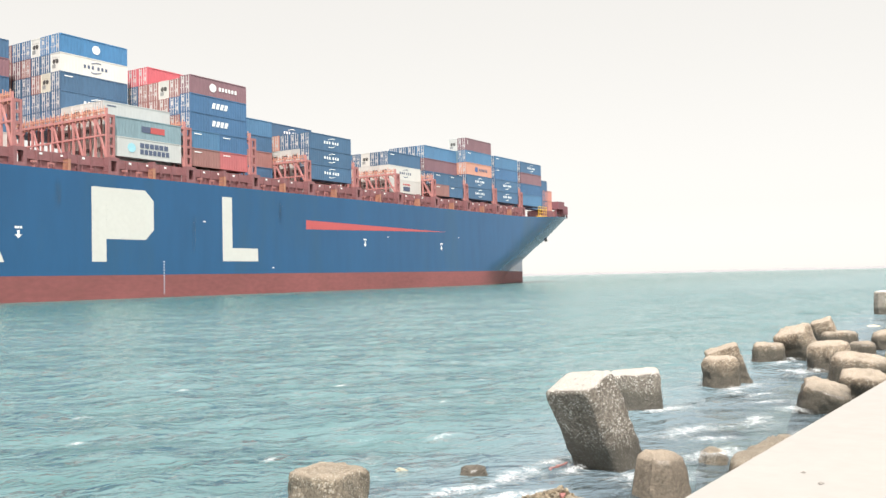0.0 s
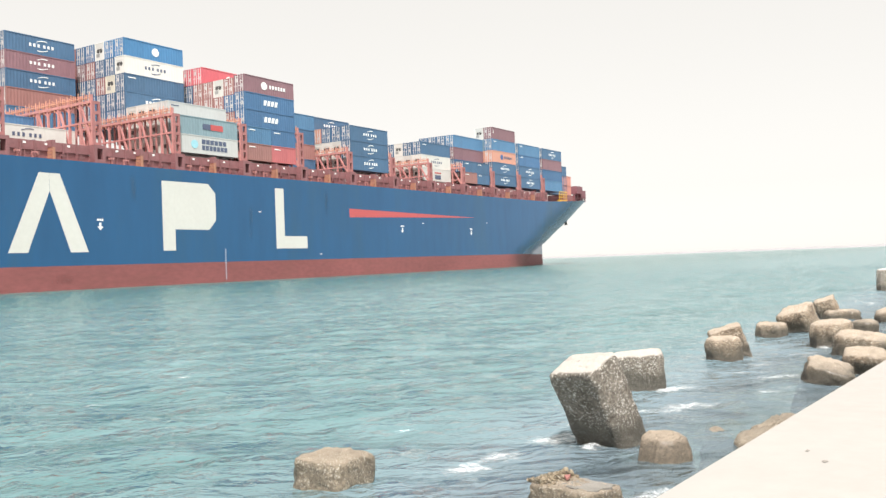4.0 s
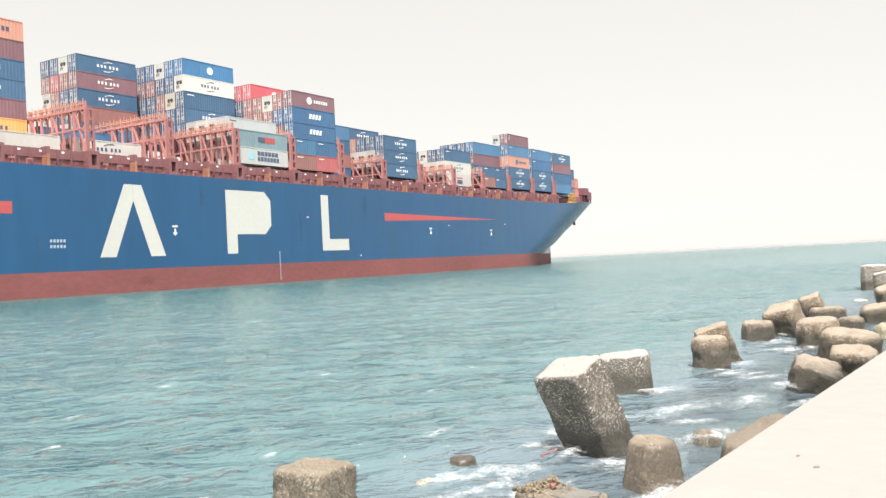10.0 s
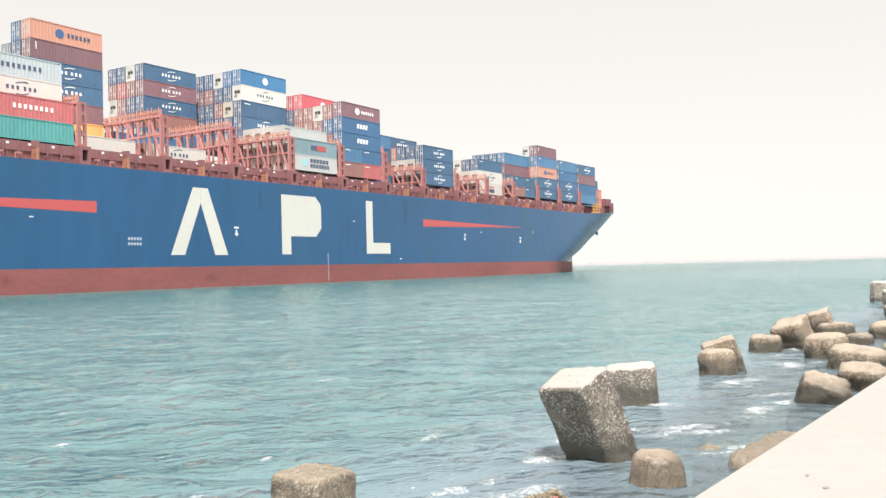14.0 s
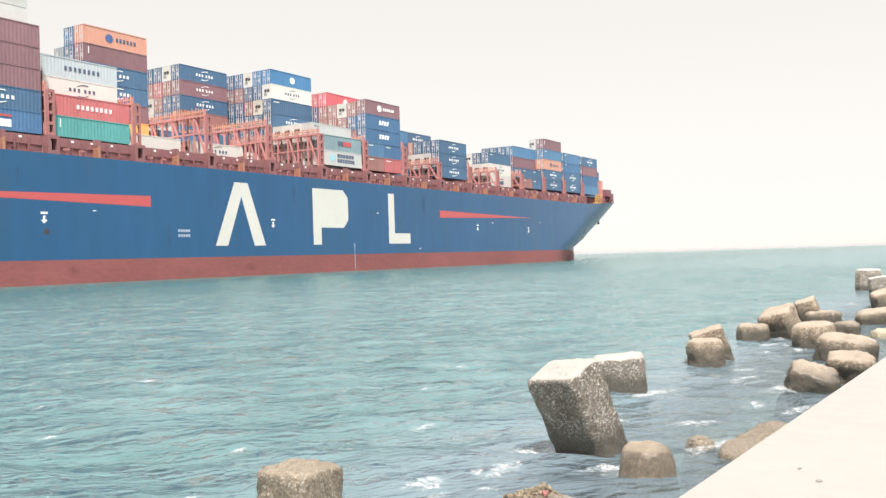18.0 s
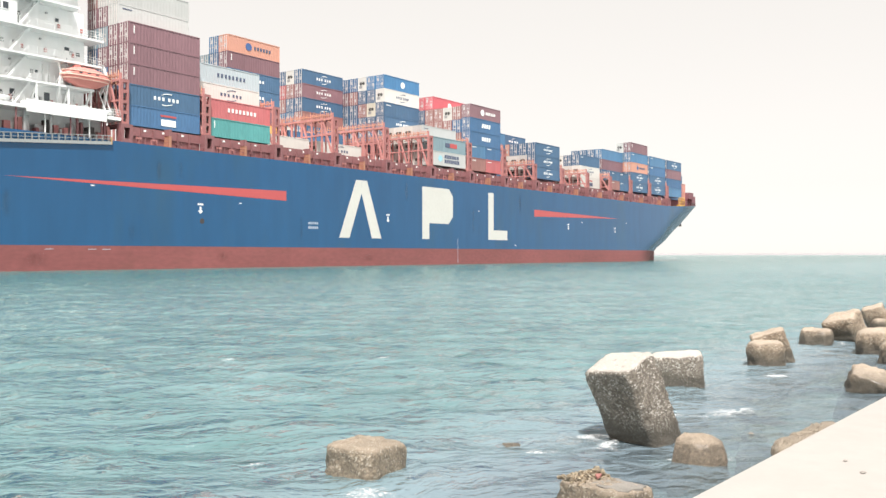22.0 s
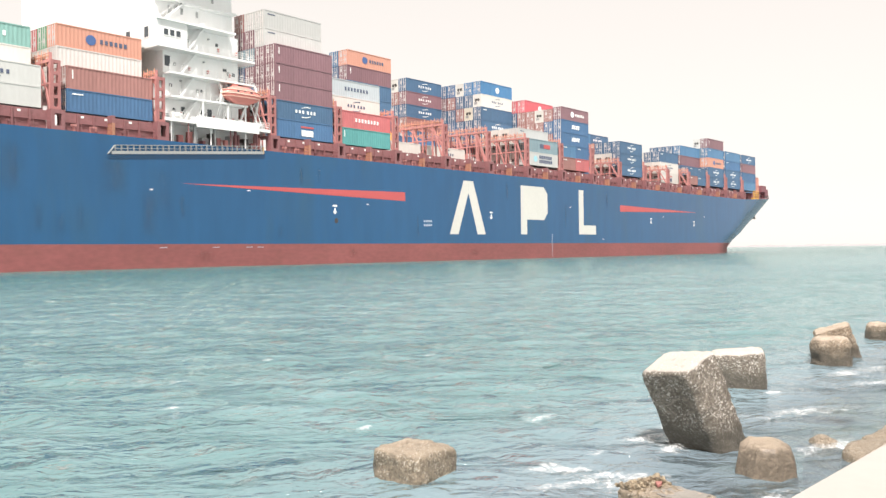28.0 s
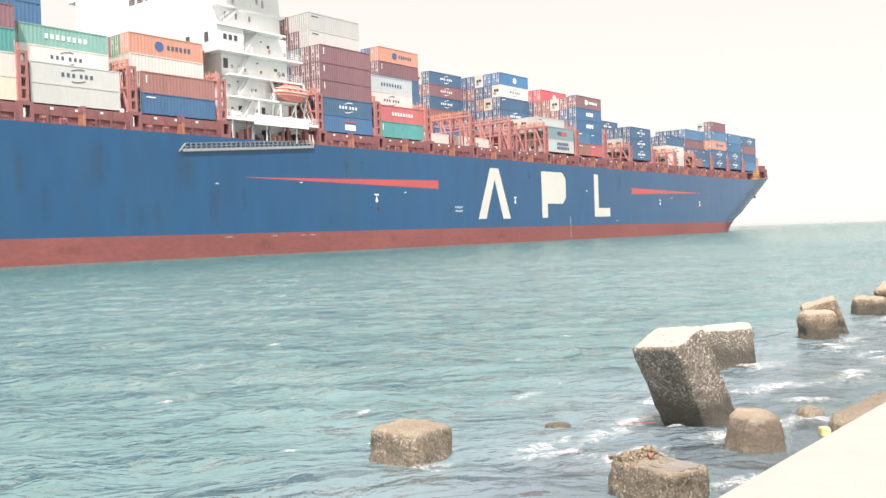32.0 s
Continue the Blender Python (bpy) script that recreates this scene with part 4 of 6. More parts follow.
def dirt_material(name, colour, amount):
    """A thin run of dirt that fades out towards its sides and ends."""
    m = bpy.data.materials.new(name)
    m.use_nodes = True
    nt = m.node_tree
    b = nt.nodes["Principled BSDF"]
    b.inputs["Base Color"].default_value = (*colour, 1)
    b.inputs["Roughness"].default_value = 0.6
    tc = nt.nodes.new("ShaderNodeTexCoord")
    sep = nt.nodes.new("ShaderNodeSeparateXYZ")
    nt.links.new(tc.outputs["Generated"], sep.inputs[0])
    out = None
    for axis, soft in (("X", 0.5), ("Z", 0.35)):
        tri = nt.nodes.new("ShaderNodeMath")
        tri.operation = 'PINGPONG'
        tri.inputs[1].default_value = 0.5
        nt.links.new(sep.outputs[axis], tri.inputs[0])
        r = nt.nodes.new("ShaderNodeMapRange")
        r.interpolation_type = 'SMOOTHSTEP'
        r.inputs["From Max"].default_value = soft
        nt.links.new(tri.outputs[0], r.inputs["Value"])
        if out is None:
            out = r.outputs[0]
        else:
            mu = nt.nodes.new("ShaderNodeMath")
            mu.operation = 'MULTIPLY'
            nt.links.new(out, mu.inputs[0])
            nt.links.new(r.outputs[0], mu.inputs[1])
            out = mu.outputs[0]
    mp = nt.nodes.new("ShaderNodeMapping")
    mp.inputs["Scale"].default_value = (1.6, 1, 0.3)
    nt.links.new(tc.outputs["Object"], mp.inputs["Vector"])
    n = nt.nodes.new("ShaderNodeTexNoise")
    n.inputs["Scale"].default_value, n.inputs["Detail"].default_value = 1.3, 6
    nt.links.new(mp.outputs[0], n.inputs["Vector"])
    r = nt.nodes.new("ShaderNodeMapRange")
    r.inputs["From Min"].default_value, r.inputs["From Max"].default_value, r.inputs["To Max"].default_value = 0.25, 0.65, amount
    nt.links.new(n.outputs["Fac"], r.inputs["Value"])
    mu = nt.nodes.new("ShaderNodeMath")
    mu.operation = 'MULTIPLY'
    nt.links.new(out, mu.inputs[0])
    nt.links.new(r.outputs[0], mu.inputs[1])
    nt.links.new(mu.outputs[0], b.inputs["Alpha"])
    return m


def rust_streaks():
    """Runs of dirt down the shell below the scuppers, and scuffs on the boot-top."""
    olive = dirt_material("shell_dirt", (0.050, 0.085, 0.095), 0.20)
    pale = dirt_material("shell_bloom", (0.060, 0.115, 0.165), 0.4)
    dark = dirt_material("boot_top_scuff", (0.115, 0.050, 0.048), 0.26)
    for x, z0, z1, w, m in ((-39.4, 4.8, 10.9, 1.8, olive), (-42.5, 8.0, 15.0, 1.5, pale), (-29.2, 4.2, 9.2, 1.8, olive), (-26.6, 4.0, 7.6, 2.4, olive), (-23.6, 4.4, 8.6, 1.6, olive), (-12.4, 6.5, 15.0, 3.0, olive),
                            (-14.5, 3.6, 11.0, 3.0, pale), (-8.4, 6.4, 10.6, 1.2, pale), (9.0, 4.0, 6.4, 1.6, olive), (13.6, 12.2, 15.8, 1.2, pale), (17.4, 12.6, 15.8, 1.2, pale), (-20.5, 9.5, 15.2, 5.0, pale), (-33.5, 9.0, 16.2, 4.0, pale),
                            (42.0, 4.2, 9.0, 1.0, pale), (70.5, 12.0, 16.6, 1.4, pale), (94.0, 6.0, 13.0, 1.2, pale), (113.5, 11.0, 16.4, 1.4, pale), (-38.0, 0.9, 2.5, 5.0, dark), (-6.0, 0.6, 2.6, 4.0, dark), (24.0, 0.8, 2.7, 3.0, dark), (57.0, 0.6, 2.4, 5.0, dark)):
        decal("dirt_run", [[(x, z0), (x + w, z0), (x + w, z1), (x, z1)]], m)
    decal("side_port", [[(21.8 + 0.42 * math.cos(i * math.tau / 14), 7.1 + 0.42 * math.sin(i * math.tau / 14)) for i in range(14)]], DARK_STEEL, "small round dark opening in the shell")


rust_streaks()


def anchor():
    bm = bmesh.new()
    x, y, z = 235.0, hull_side(235.0, 12.5) - 0.3, 12.2
    beam(bm, (x - 0.7, y + 0.7, z + 1.4), (x, y + 0.2, z), 0.36)
    beam(bm, (x - 0.55, y - 0.3, z - 0.1), (x + 0.55, y + 0.55, z - 0.15), 0.5, 0.42)
    beam(bm, (x - 0.5, y - 0.3, z - 0.1), (x - 0.8, y - 0.35, z + 0.7), 0.26)
    beam(bm, (x + 0.5, y + 0.5, z - 0.1), (x + 0.25, y + 0.4, z + 0.7), 0.26)
    part("anchor", bm, mat("anchor_steel", (0.10, 0.085, 0.08), 0.7, vary=0.3), ship, "dark steel anchor housed under the bow flare")


anchor()


def foredeck():
    pts = []
    for i in range(16):
        x = 212 + i * 4.0
        zz = DECK + sheer(x)
        pts.append((x, hull_side(x, DECK) + 0.25, zz - 0.02))
    rail(ship, pts, OXIDE, h=1.1, gap=2.4)
    rack = part("rack", box_mesh("rack", YELLOW_STEEL, 219.0, 224.0, 0.9, 1.9, DECK, 18.5), None, ship, "yellow painted rack on the foredeck")
    for i in range(3):
        z = 19.2 + i * 0.8
        part("rack_rail", box_mesh("rack_rail", YELLOW_STEEL, 219.0, 224.0, 0.92, 1.08, z, z + 0.16), None, rack)
    for i in range(5):
        x = 219 + i * 1.23
        part("rack_post", box_mesh("rack_post", YELLOW_STEEL, x, x + 0.16, 1.09, 1.25, 18.49, 20.9), None, rack)
    bm = bmesh.new()
    beam(bm, (252, 22.8, 18.5), (252, 22.8, 32.0), 0.45)
    beam(bm, (250.8, 22.8, 27.0), (253.2, 22.8, 27.0), 0.25)
    part("foremast", bm, OXIDE_SUNLIT, ship)
    part("hatch_cover", box_mesh("hatch_cover", OXIDE, 231.9, 238.9, 5.9, 11.0, 18.3, 20.9), None, ship)
    # windlass platform on legs, with its drum under the roof
    y = hull_side(250.5, DECK) + 1.2
    wz = DECK + sheer(250.0)
    house = part("windlass_house", box_mesh("windlass_house", OXIDE_DARK, 246.6, 251.2, y, y + 3.0, wz + 2.3, wz + 4.6), None, ship, "maroon steel windlass housing on legs")
    part("lower_house", box_mesh("lower_house", OXIDE_DARK, 251.2, 255.0, y + 0.6, y + 3.4, wz + 1.0, wz + 3.5), None, house)
    for x in (246.6, 248.8, 251.0, 254.6):
        part("house_leg", box_mesh("house_leg", OXIDE_DARK, x, x + 0.35, y + 0.7, y + 1.05, wz - 0.2, wz + 2.3), None, house)
    for x in (248.2, 252.6):
        winch = part("mooring_winch", box_mesh("winch_bed", OXIDE, x - 1.4, x + 1.4, y + 0.9, y + 2.4, wz - 0.3, wz + 0.3), None, ship, "mooring winch with a dark drum")
        bm = bmesh.new()
        bmesh.ops.create_cone(bm, cap_ends=True, segments=14, radius1=0.7, radius2=0.7, depth=1.6, matrix=Matrix.Translation((x, y + 1.6, wz + 0.9)) @ Matrix.Rotation(radians(90), 4, 'Y'))
        part("drum", bm, DARK_STEEL, winch)
        for dx in (-1.0, 1.0):
            part("winch_cheek", box_mesh("winch_cheek", OXIDE_MID, x + dx - 0.12, x + dx + 0.12, y + 1.0, y + 2.2, wz + 0.2, wz + 1.7), None, winch)
    for x, y in ((234, 9.0), (240, 11.0), (246, 14.0)):
        bm = bmesh.new()
        bmesh.ops.create_cone(bm, cap_ends=True, segments=12, radius1=0.5, radius2=0.4, depth=2.4, matrix=Matrix.Translation((x, y, 20.0)))
        part("bollard", bm, OXIDE, ship)


foredeck()

# ---------------------------------------------------------------- water
def water_material():
    m = bpy.data.materials.new("sea_water")
    m.use_nodes = True
    nt = m.node_tree
    nt.nodes.remove(nt.nodes["Principled BSDF"])
    body = nt.nodes.new("ShaderNodeBsdfDiffuse")
    gloss = nt.nodes.new("ShaderNodeBsdfGlossy")
    gloss.inputs["Roughness"].default_value = 0.13
    gloss.inputs["Color"].default_value = (0.93, 0.99, 1.0, 1)
    tc = nt.nodes.new("ShaderNodeTexCoord")
    n0 = nt.nodes.new("ShaderNodeTexNoise")
    n0.inputs["Scale"].default_value = 1.3
    n0.inputs["Detail"].default_value = 7
    n0.inputs["Roughness"].default_value = 0.76
    n0.inputs["Distortion"].default_value = 0.6
    drift = nt.nodes.new("ShaderNodeMapping")
    drift.vector_type = 'TEXTURE'
    drift.inputs["Rotation"].default_value = (0, 0, radians(-46))
    drift.inputs["Scale"].default_value = (2.2, 1, 1)
    nt.links.new(tc.outputs["Object"], drift.inputs["Vector"])
    nt.links.new(drift.outputs[0], n0.inputs["Vector"])
    spread = nt.nodes.new("ShaderNodeMapRange")
    spread.inputs["From Min"].default_value, spread.inputs["From Max"].default_value = 0.48, 0.88
    # broad darker and lighter reaches
    nb = nt.nodes.new("ShaderNodeTexNoise")
    nb.inputs["Scale"].default_value, nb.inputs["Detail"].default_value = 0.07, 3
    nt.links.new(drift.outputs[0], nb.inputs["Vector"])
    both = nt.nodes.new("ShaderNodeMath")
    both.operation = 'MULTIPLY_ADD'
    both.inputs[1].default_value = 0.35
    nt.links.new(nb.outputs["Fac"], both.inputs[0])
    nt.links.new(n0.outputs["Fac"], both.inputs[2])
    nt.links.new(both.outputs[0], spread.inputs["Value"])
    # light and dark of the ripples' reflections put into the body colour
    ramp = nt.nodes.new("ShaderNodeMix")
    ramp.data_type = 'RGBA'
    ramp.inputs["A"].default_value = (0.070, 0.143, 0.145, 1)
    ramp.inputs["B"].default_value = (0.130, 0.208, 0.220, 1)
    nt.links.new(spread.outputs[0], ramp.inputs["Factor"])
    prev = None
    for sc, dist, st, mp_s in ((0.16, 0.55, 1.0, (1.6, 1, 1)), (0.42, 0.36, 1.0, (1.7, 1, 1)), (1.3, 0.18, 1.0, (1.8, 1, 1)), (3.6, 0.115, 1.0, (1.8, 1, 1)), (9.0, 0.034, 1.0, (1.7, 1, 1)), (22.0, 0.008, 1.0, (1.4, 1, 1))):
        mp = nt.nodes.new("ShaderNodeMapping")
        mp.inputs["Scale"].default_value = mp_s
        mp.vector_type = 'TEXTURE'
        mp.inputs["Rotation"].default_value = (0, 0, radians(-46))
        nt.links.new(tc.outputs["Object"], mp.inputs["Vector"])
        n = nt.nodes.new("ShaderNodeTexNoise")
        n.inputs["Scale"].default_value = sc
        n.inputs["Detail"].default_value = 3
        n.inputs["Distortion"].default_value = 0.5
        nt.links.new(mp.outputs[0], n.inputs["Vector"])
        bp = nt.nodes.new("ShaderNodeBump")
        bp.inputs["Strength"].default_value = st
        bp.inputs["Distance"].default_value = dist
        nt.links.new(n.outputs["Fac"], bp.inputs["Height"])
        if prev:
            nt.links.new(prev.outputs[0], bp.inputs["Normal"])
        prev = bp
    fres = nt.nodes.new("ShaderNodeFresnel")
    fres.inputs["IOR"].default_value = 1.44
    cap = nt.nodes.new("ShaderNodeMapRange")
    cap.inputs["From Max"].default_value, cap.inputs["To Max"].default_value = 1.0, 1.0
    nt.links.new(fres.outputs[0], cap.inputs["Value"])
    for node in (body, gloss, fres):
        nt.links.new(prev.outputs[0], node.inputs["Normal"])
    b = nt.nodes.new("ShaderNodeMixShader")
    nt.links.new(cap.outputs[0], b.inputs[0])
    nt.links.new(body.outputs[0], b.inputs[1])
    nt.links.new(gloss.outputs[0], b.inputs[2])
    # the shallows beside the quay are clearer than the deep channel
    geo = nt.nodes.new("ShaderNodeNewGeometry")
    sep = nt.nodes.new("ShaderNodeSeparateXYZ")
    nt.links.new(geo.outputs["Position"], sep.inputs[0])
    clear = nt.nodes.new("ShaderNodeMapRange")
    clear.interpolation_type = 'SMOOTHSTEP'
    clear.inputs["From Min"].default_value, clear.inputs["From Max"].default_value = -103.1, -101.0
    clear.inputs["To Min"].default_value, clear.inputs["To Max"].default_value = 0.40, 0.0
    nt.links.new(sep.outputs["Y"], clear.inputs["Value"])
    murk = nt.nodes.new("ShaderNodeMapRange")
    murk.interpolation_type = 'SMOOTHSTEP'
    murk.inputs["From Min"].default_value, murk.inputs["From Max"].default_value = -102.8, -98.4
    murk.inputs["To Min"].default_value, murk.inputs["To Max"].default_value = 0.9, 0.0
    nt.links.new(sep.outputs["Y"], murk.inputs["Value"])
    # murky grey of the shallows, with bluish sky glare put into the colour
    silt_glare = nt.nodes.new("ShaderNodeMix")
    silt_glare.data_type = 'RGBA'
    nt.links.new(murk.outputs[0], silt_glare.inputs["Factor"])
    # darker green towards the ship, the hull's reflection put into the colour too
    shipward = nt.nodes.new("ShaderNodeMapRange")
    shipward.interpolation_type = 'SMOOTHSTEP'
    shipward.inputs["From Min"].default_value, shipward.inputs["From Max"].default_value = -88.0, -30.0
    shipward.inputs["To Min"].default_value, shipward.inputs["To Max"].default_value = 0.0, 1.0
    nt.links.new(sep.outputs["Y"], shipward.inputs["Value"])
    reflect_tint = nt.nodes.new("ShaderNodeMix")
    reflect_tint.data_type, reflect_tint.blend_type = 'RGBA', 'MULTIPLY'
    nt.links.new(shipward.outputs[0], reflect_tint.inputs["Factor"])
    nt.links.new(ramp.outputs["Result"], reflect_tint.inputs["A"])
    reflect_tint.inputs["B"].default_value = (0.62, 0.74, 0.68, 1)
    nt.links.new(reflect_tint.outputs["Result"], silt_glare.inputs["A"])
    silt_glare.inputs["B"].default_value = (0.165, 0.205, 0.238, 1)
    nt.links.new(silt_glare.outputs["Result"], body.inputs["Color"])
    tr = nt.nodes.new("ShaderNodeBsdfTransparent")
    tr.inputs["Color"].default_value = (0.72, 0.86, 0.85, 1)
    mixs = nt.nodes.new("ShaderNodeMixShader")
    nt.links.new(clear.outputs[0], mixs.inputs[0])
    nt.links.new(b.outputs[0], mixs.inputs[1])
    nt.links.new(tr.outputs[0], mixs.inputs[2])
    nt.links.new(mixs.outputs[0], nt.nodes["Material Output"].inputs["Surface"])
    return m


def graded(lo, fine0, fine1, hi, step, grow=1.09):
    v = list(np.arange(fine0, fine1 + step / 2, step))
    d, x = step, v[-1]
    while x < hi:
        d *= grow
        x += d
        v.append(min(x, hi))
    d, x = step, v[0]
    w = []
    while x > lo:
        d *= grow
        x -= d
        w.append(max(x, lo))
    return np.array(w[::-1] + v)


def wave(x, y):
    """Height of the chop."""
    rs = np.random.RandomState(3)
    h = np.zeros_like(x)
    for i in range(26):
        lam = 0.55 * 1.17 ** i
        if lam > 5.5:
            break
        for _ in range(2):
            a = rs.normal(radians(222), 0.42)
            k = math.tau / lam
            amp = 0.0095 * lam ** 0.5
            ph = rs.uniform(0, math.tau)
            s = np.sin(k * (x * math.cos(a) + y * math.sin(a)) + ph + 0.6 * np.sin(0.37 * k * (y * math.cos(a) - x * math.sin(a)) + ph))
            h += amp * ((1 - np.abs(s)) * 0.7 + 0.5 * s) - amp * 0.25
    return h


def build_water():
    xs = graded(-1500, -16, 92, 4700, 0.24, 1.045)
    ys = graded(-1500, -104.5, -4, 4700, 0.20, 1.045)
    gx, gy = np.meshgrid(xs, ys)
    far = np.hypot(gx - 8, gy + 104)
    z = wave(gx, gy) * np.clip(1.5 - far / 150, 0.0, 1)
    co = np.stack([gx, gy, z], -1).reshape(-1, 3)
    nx, ny = len(xs), len(ys)
    idx = np.arange(nx * ny).reshape(ny, nx)
    q = np.stack([idx[:-1, :-1], idx[:-1, 1:], idx[1:, 1:], idx[1:, :-1]], -1).reshape(-1, 4)
    me = bpy.data.meshes.new("water")
    me.from_pydata(co.tolist(), [], q.tolist())
    for p in me.polygons:
        p.use_smooth = True
    me.materials.append(water_material())
    return tagged(new("water", me), "choppy teal green sea water with small waves", "water", kind="structure")


water = build_water()

# ---------------------------------------------------------------- far shore
def far_shore():
    bm = bmesh.new()
    rs = random.Random(11)
    top, low = [], []
    n = 160
    for i in range(n + 1):
        a = radians(60 + 42 * i / n)
        d = 3600
        x, y = d * math.sin(a), -105 + d * math.cos(a)
        h = 7.5 + rs.uniform(-1.6, 2.0) + (2.5 if rs.random() < 0.12 else 0)
        top.append(bm.verts.new((x * 1.02, y * 1.02, h)))
        low.append(bm.verts.new((x, y, -1)))
    for i in range(n):
        bm.faces.new((low[i], low[i + 1], top[i + 1], top[i]))
    m = mat("far_sand", (0.27, 0.26, 0.265), 0.9, vary=0.15, scale=0.02)
    return tagged(part("backdrop", bm, m, None), "low sandy breakwater along the horizon", "shore", kind="structure")


far_shore()

# ---------------------------------------------------------------- quay wall
CONCRETE_PALE = mat("pale_concrete", (0.314, 0.292, 0.271), 0.85, vary=0.05, scale=1.5, bump=0.3, stain=(0.26, 0.24, 0.215), stain_amount=0.2)


def quay():
    bm = bmesh.new()
    # the edge runs a little askew of the fairway
    box(bm, -70, 130, -9, 0.0, -3, 0.6)
    bmesh.ops.rotate(bm, verts=bm.verts[:], cent=(0, 0, 0), matrix=Matrix.Rotation(math.atan(-0.0549), 3, 'Z'))
    bmesh.ops.translate(bm, verts=bm.verts[:], vec=(0, -103.708, 0))
    bmesh.ops.bevel(bm, geom=bm.edges[:], offset=0.04, segments=2, affect='EDGES')
    return tagged(part("quay_wall", bm, CONCRETE_PALE, None), "pale concrete quay wall by the water", "wall", kind="structure")


quay()


def wall_stain(x, y, w, d, seed):
    bm = bmesh.new()
    rs = random.Random(seed)
    ring = [bm.verts.new((x + w * rs.uniform(0.6, 1.1) * math.cos(a * math.tau / 9), y + d * rs.uniform(0.6, 1.1) * math.sin(a * math.tau / 9), 0.604)) for a in range(9)]
    top = bm.verts.new((x, y, 0.612))
    for i in range(9):
        bm.faces.new((ring[i], ring[(i + 1) % 9], top))
    tagged(part("pebble", bm, mat("grey_grit", (0.22, 0.20, 0.18), 0.9, vary=0.2), None), "small grey chip of grit lying on the quay wall", "pebble", group="grit on the wall")


wall_stain(6.30, -104.53, 0.03, 0.015, 1)
wall_stain(6.02, -104.69, 0.035, 0.02, 2)


# ---------------------------------------------------------------- breakwater blocks
def rough_concrete(name, base, speck, dark, amount, sunlit_salt, weed=0.85):
    """Sea-worn concrete: brown paste, pale shell specks and dark pits."""
    m = bpy.data.materials.new(name)
    m.use_nodes = True
    nt = m.node_tree
    b = nt.nodes["Principled BSDF"]
    b.inputs["Roughness"].default_value = 0.85
    tc = nt.nodes.new("ShaderNodeTexCoord")
    oi = nt.nodes.new("ShaderNodeObjectInfo")
    vec = nt.nodes.new("ShaderNodeVectorMath")
    vec.operation = 'ADD'
    nt.links.new(tc.outputs["Object"], vec.inputs[0])
    nt.links.new(oi.outputs["Random"], vec.inputs[1])

    def tex(scale, detail, rough=0.6):
        n = nt.nodes.new("ShaderNodeTexNoise")
        n.inputs["Scale"].default_value, n.inputs["Detail"].default_value, n.inputs["Roughness"].default_value = scale, detail, rough
        nt.links.new(vec.outputs[0], n.inputs["Vector"])
        return n

    def mixer(fac, a, bcol):
        x = nt.nodes.new("ShaderNodeMix")
        x.data_type = 'RGBA'
        nt.links.new(fac, x.inputs["Factor"])
        if isinstance(a, tuple):
            x.inputs["A"].default_value = (*a, 1)
        else:
            nt.links.new(a, x.inputs["A"])
        x.inputs["B"].default_value = (*bcol, 1)
        return x.outputs["Result"]

    def span(v, lo, hi, top=1.0):
        r = nt.nodes.new("ShaderNodeMapRange")
        r.inputs["From Min"].default_value, r.inputs["From Max"].default_value, r.inputs["To Max"].default_value = lo, hi, top
        nt.links.new(v, r.inputs["Value"])
        return r.outputs[0]

    broad, fine = tex(4.0, 5), tex(38.0, 6, 0.75)
    vor = nt.nodes.new("ShaderNodeTexVoronoi")
    vor.inputs["Scale"].default_value = 42
    stir = nt.nodes.new("ShaderNodeMix")
    stir.data_type, stir.blend_type = 'RGBA', 'LINEAR_LIGHT'
    stir.inputs["Factor"].default_value = 0.035
    nt.links.new(vec.outputs[0], stir.inputs["A"])
    nt.links.new(fine.outputs["Color"], stir.inputs["B"])
    nt.links.new(stir.outputs["Result"], vor.inputs["Vector"])
    c = mixer(span(broad.outputs["Fac"], 0.42, 0.68, 0.8), base, dark)
    c = mixer(span(fine.outputs["Fac"], 0.51, 0.56, 0.85), c, dark)
    # stones of the aggregate, each of its own shade
    cell = nt.nodes.new("ShaderNodeSeparateColor")
    nt.links.new(vor.outputs["Color"], cell.inputs[0])
    c = mixer(span(cell.outputs[0], 0.62, 0.90, 0.45), c, tuple(0.75 * v for v in dark))
    c = mixer(span(cell.outputs[1], 0.60, 0.90, 0.60), c, tuple(min(0.9, 1.5 * v) for v in base))
    patch = nt.nodes.new("ShaderNodeMath")
    patch.operation = 'MULTIPLY'
    nt.links.new(span(vor.outputs["Distance"], 0.37, 0.25, amount), patch.inputs[0])
    nt.links.new(span(tex(9.0, 5, 0.75).outputs["Fac"], 0.42, 0.52), patch.inputs[1])
    c = mixer(patch.outputs[0], c, speck)
    # dry upper faces paled by salt, droppings and sunlight put into the colour
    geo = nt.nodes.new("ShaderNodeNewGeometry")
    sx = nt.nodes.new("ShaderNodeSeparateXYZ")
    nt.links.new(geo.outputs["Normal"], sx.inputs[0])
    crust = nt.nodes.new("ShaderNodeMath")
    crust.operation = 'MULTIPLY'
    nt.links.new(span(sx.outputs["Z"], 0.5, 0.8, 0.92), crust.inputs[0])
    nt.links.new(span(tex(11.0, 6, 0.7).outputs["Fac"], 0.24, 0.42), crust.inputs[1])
    c = mixer(crust.outputs[0], c, sunlit_salt)
    c = mixer(span(patch.outputs[0], 0.0, 1.0, 0.55), c, speck)
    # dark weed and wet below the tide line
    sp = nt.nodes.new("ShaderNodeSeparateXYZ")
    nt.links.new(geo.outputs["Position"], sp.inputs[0])
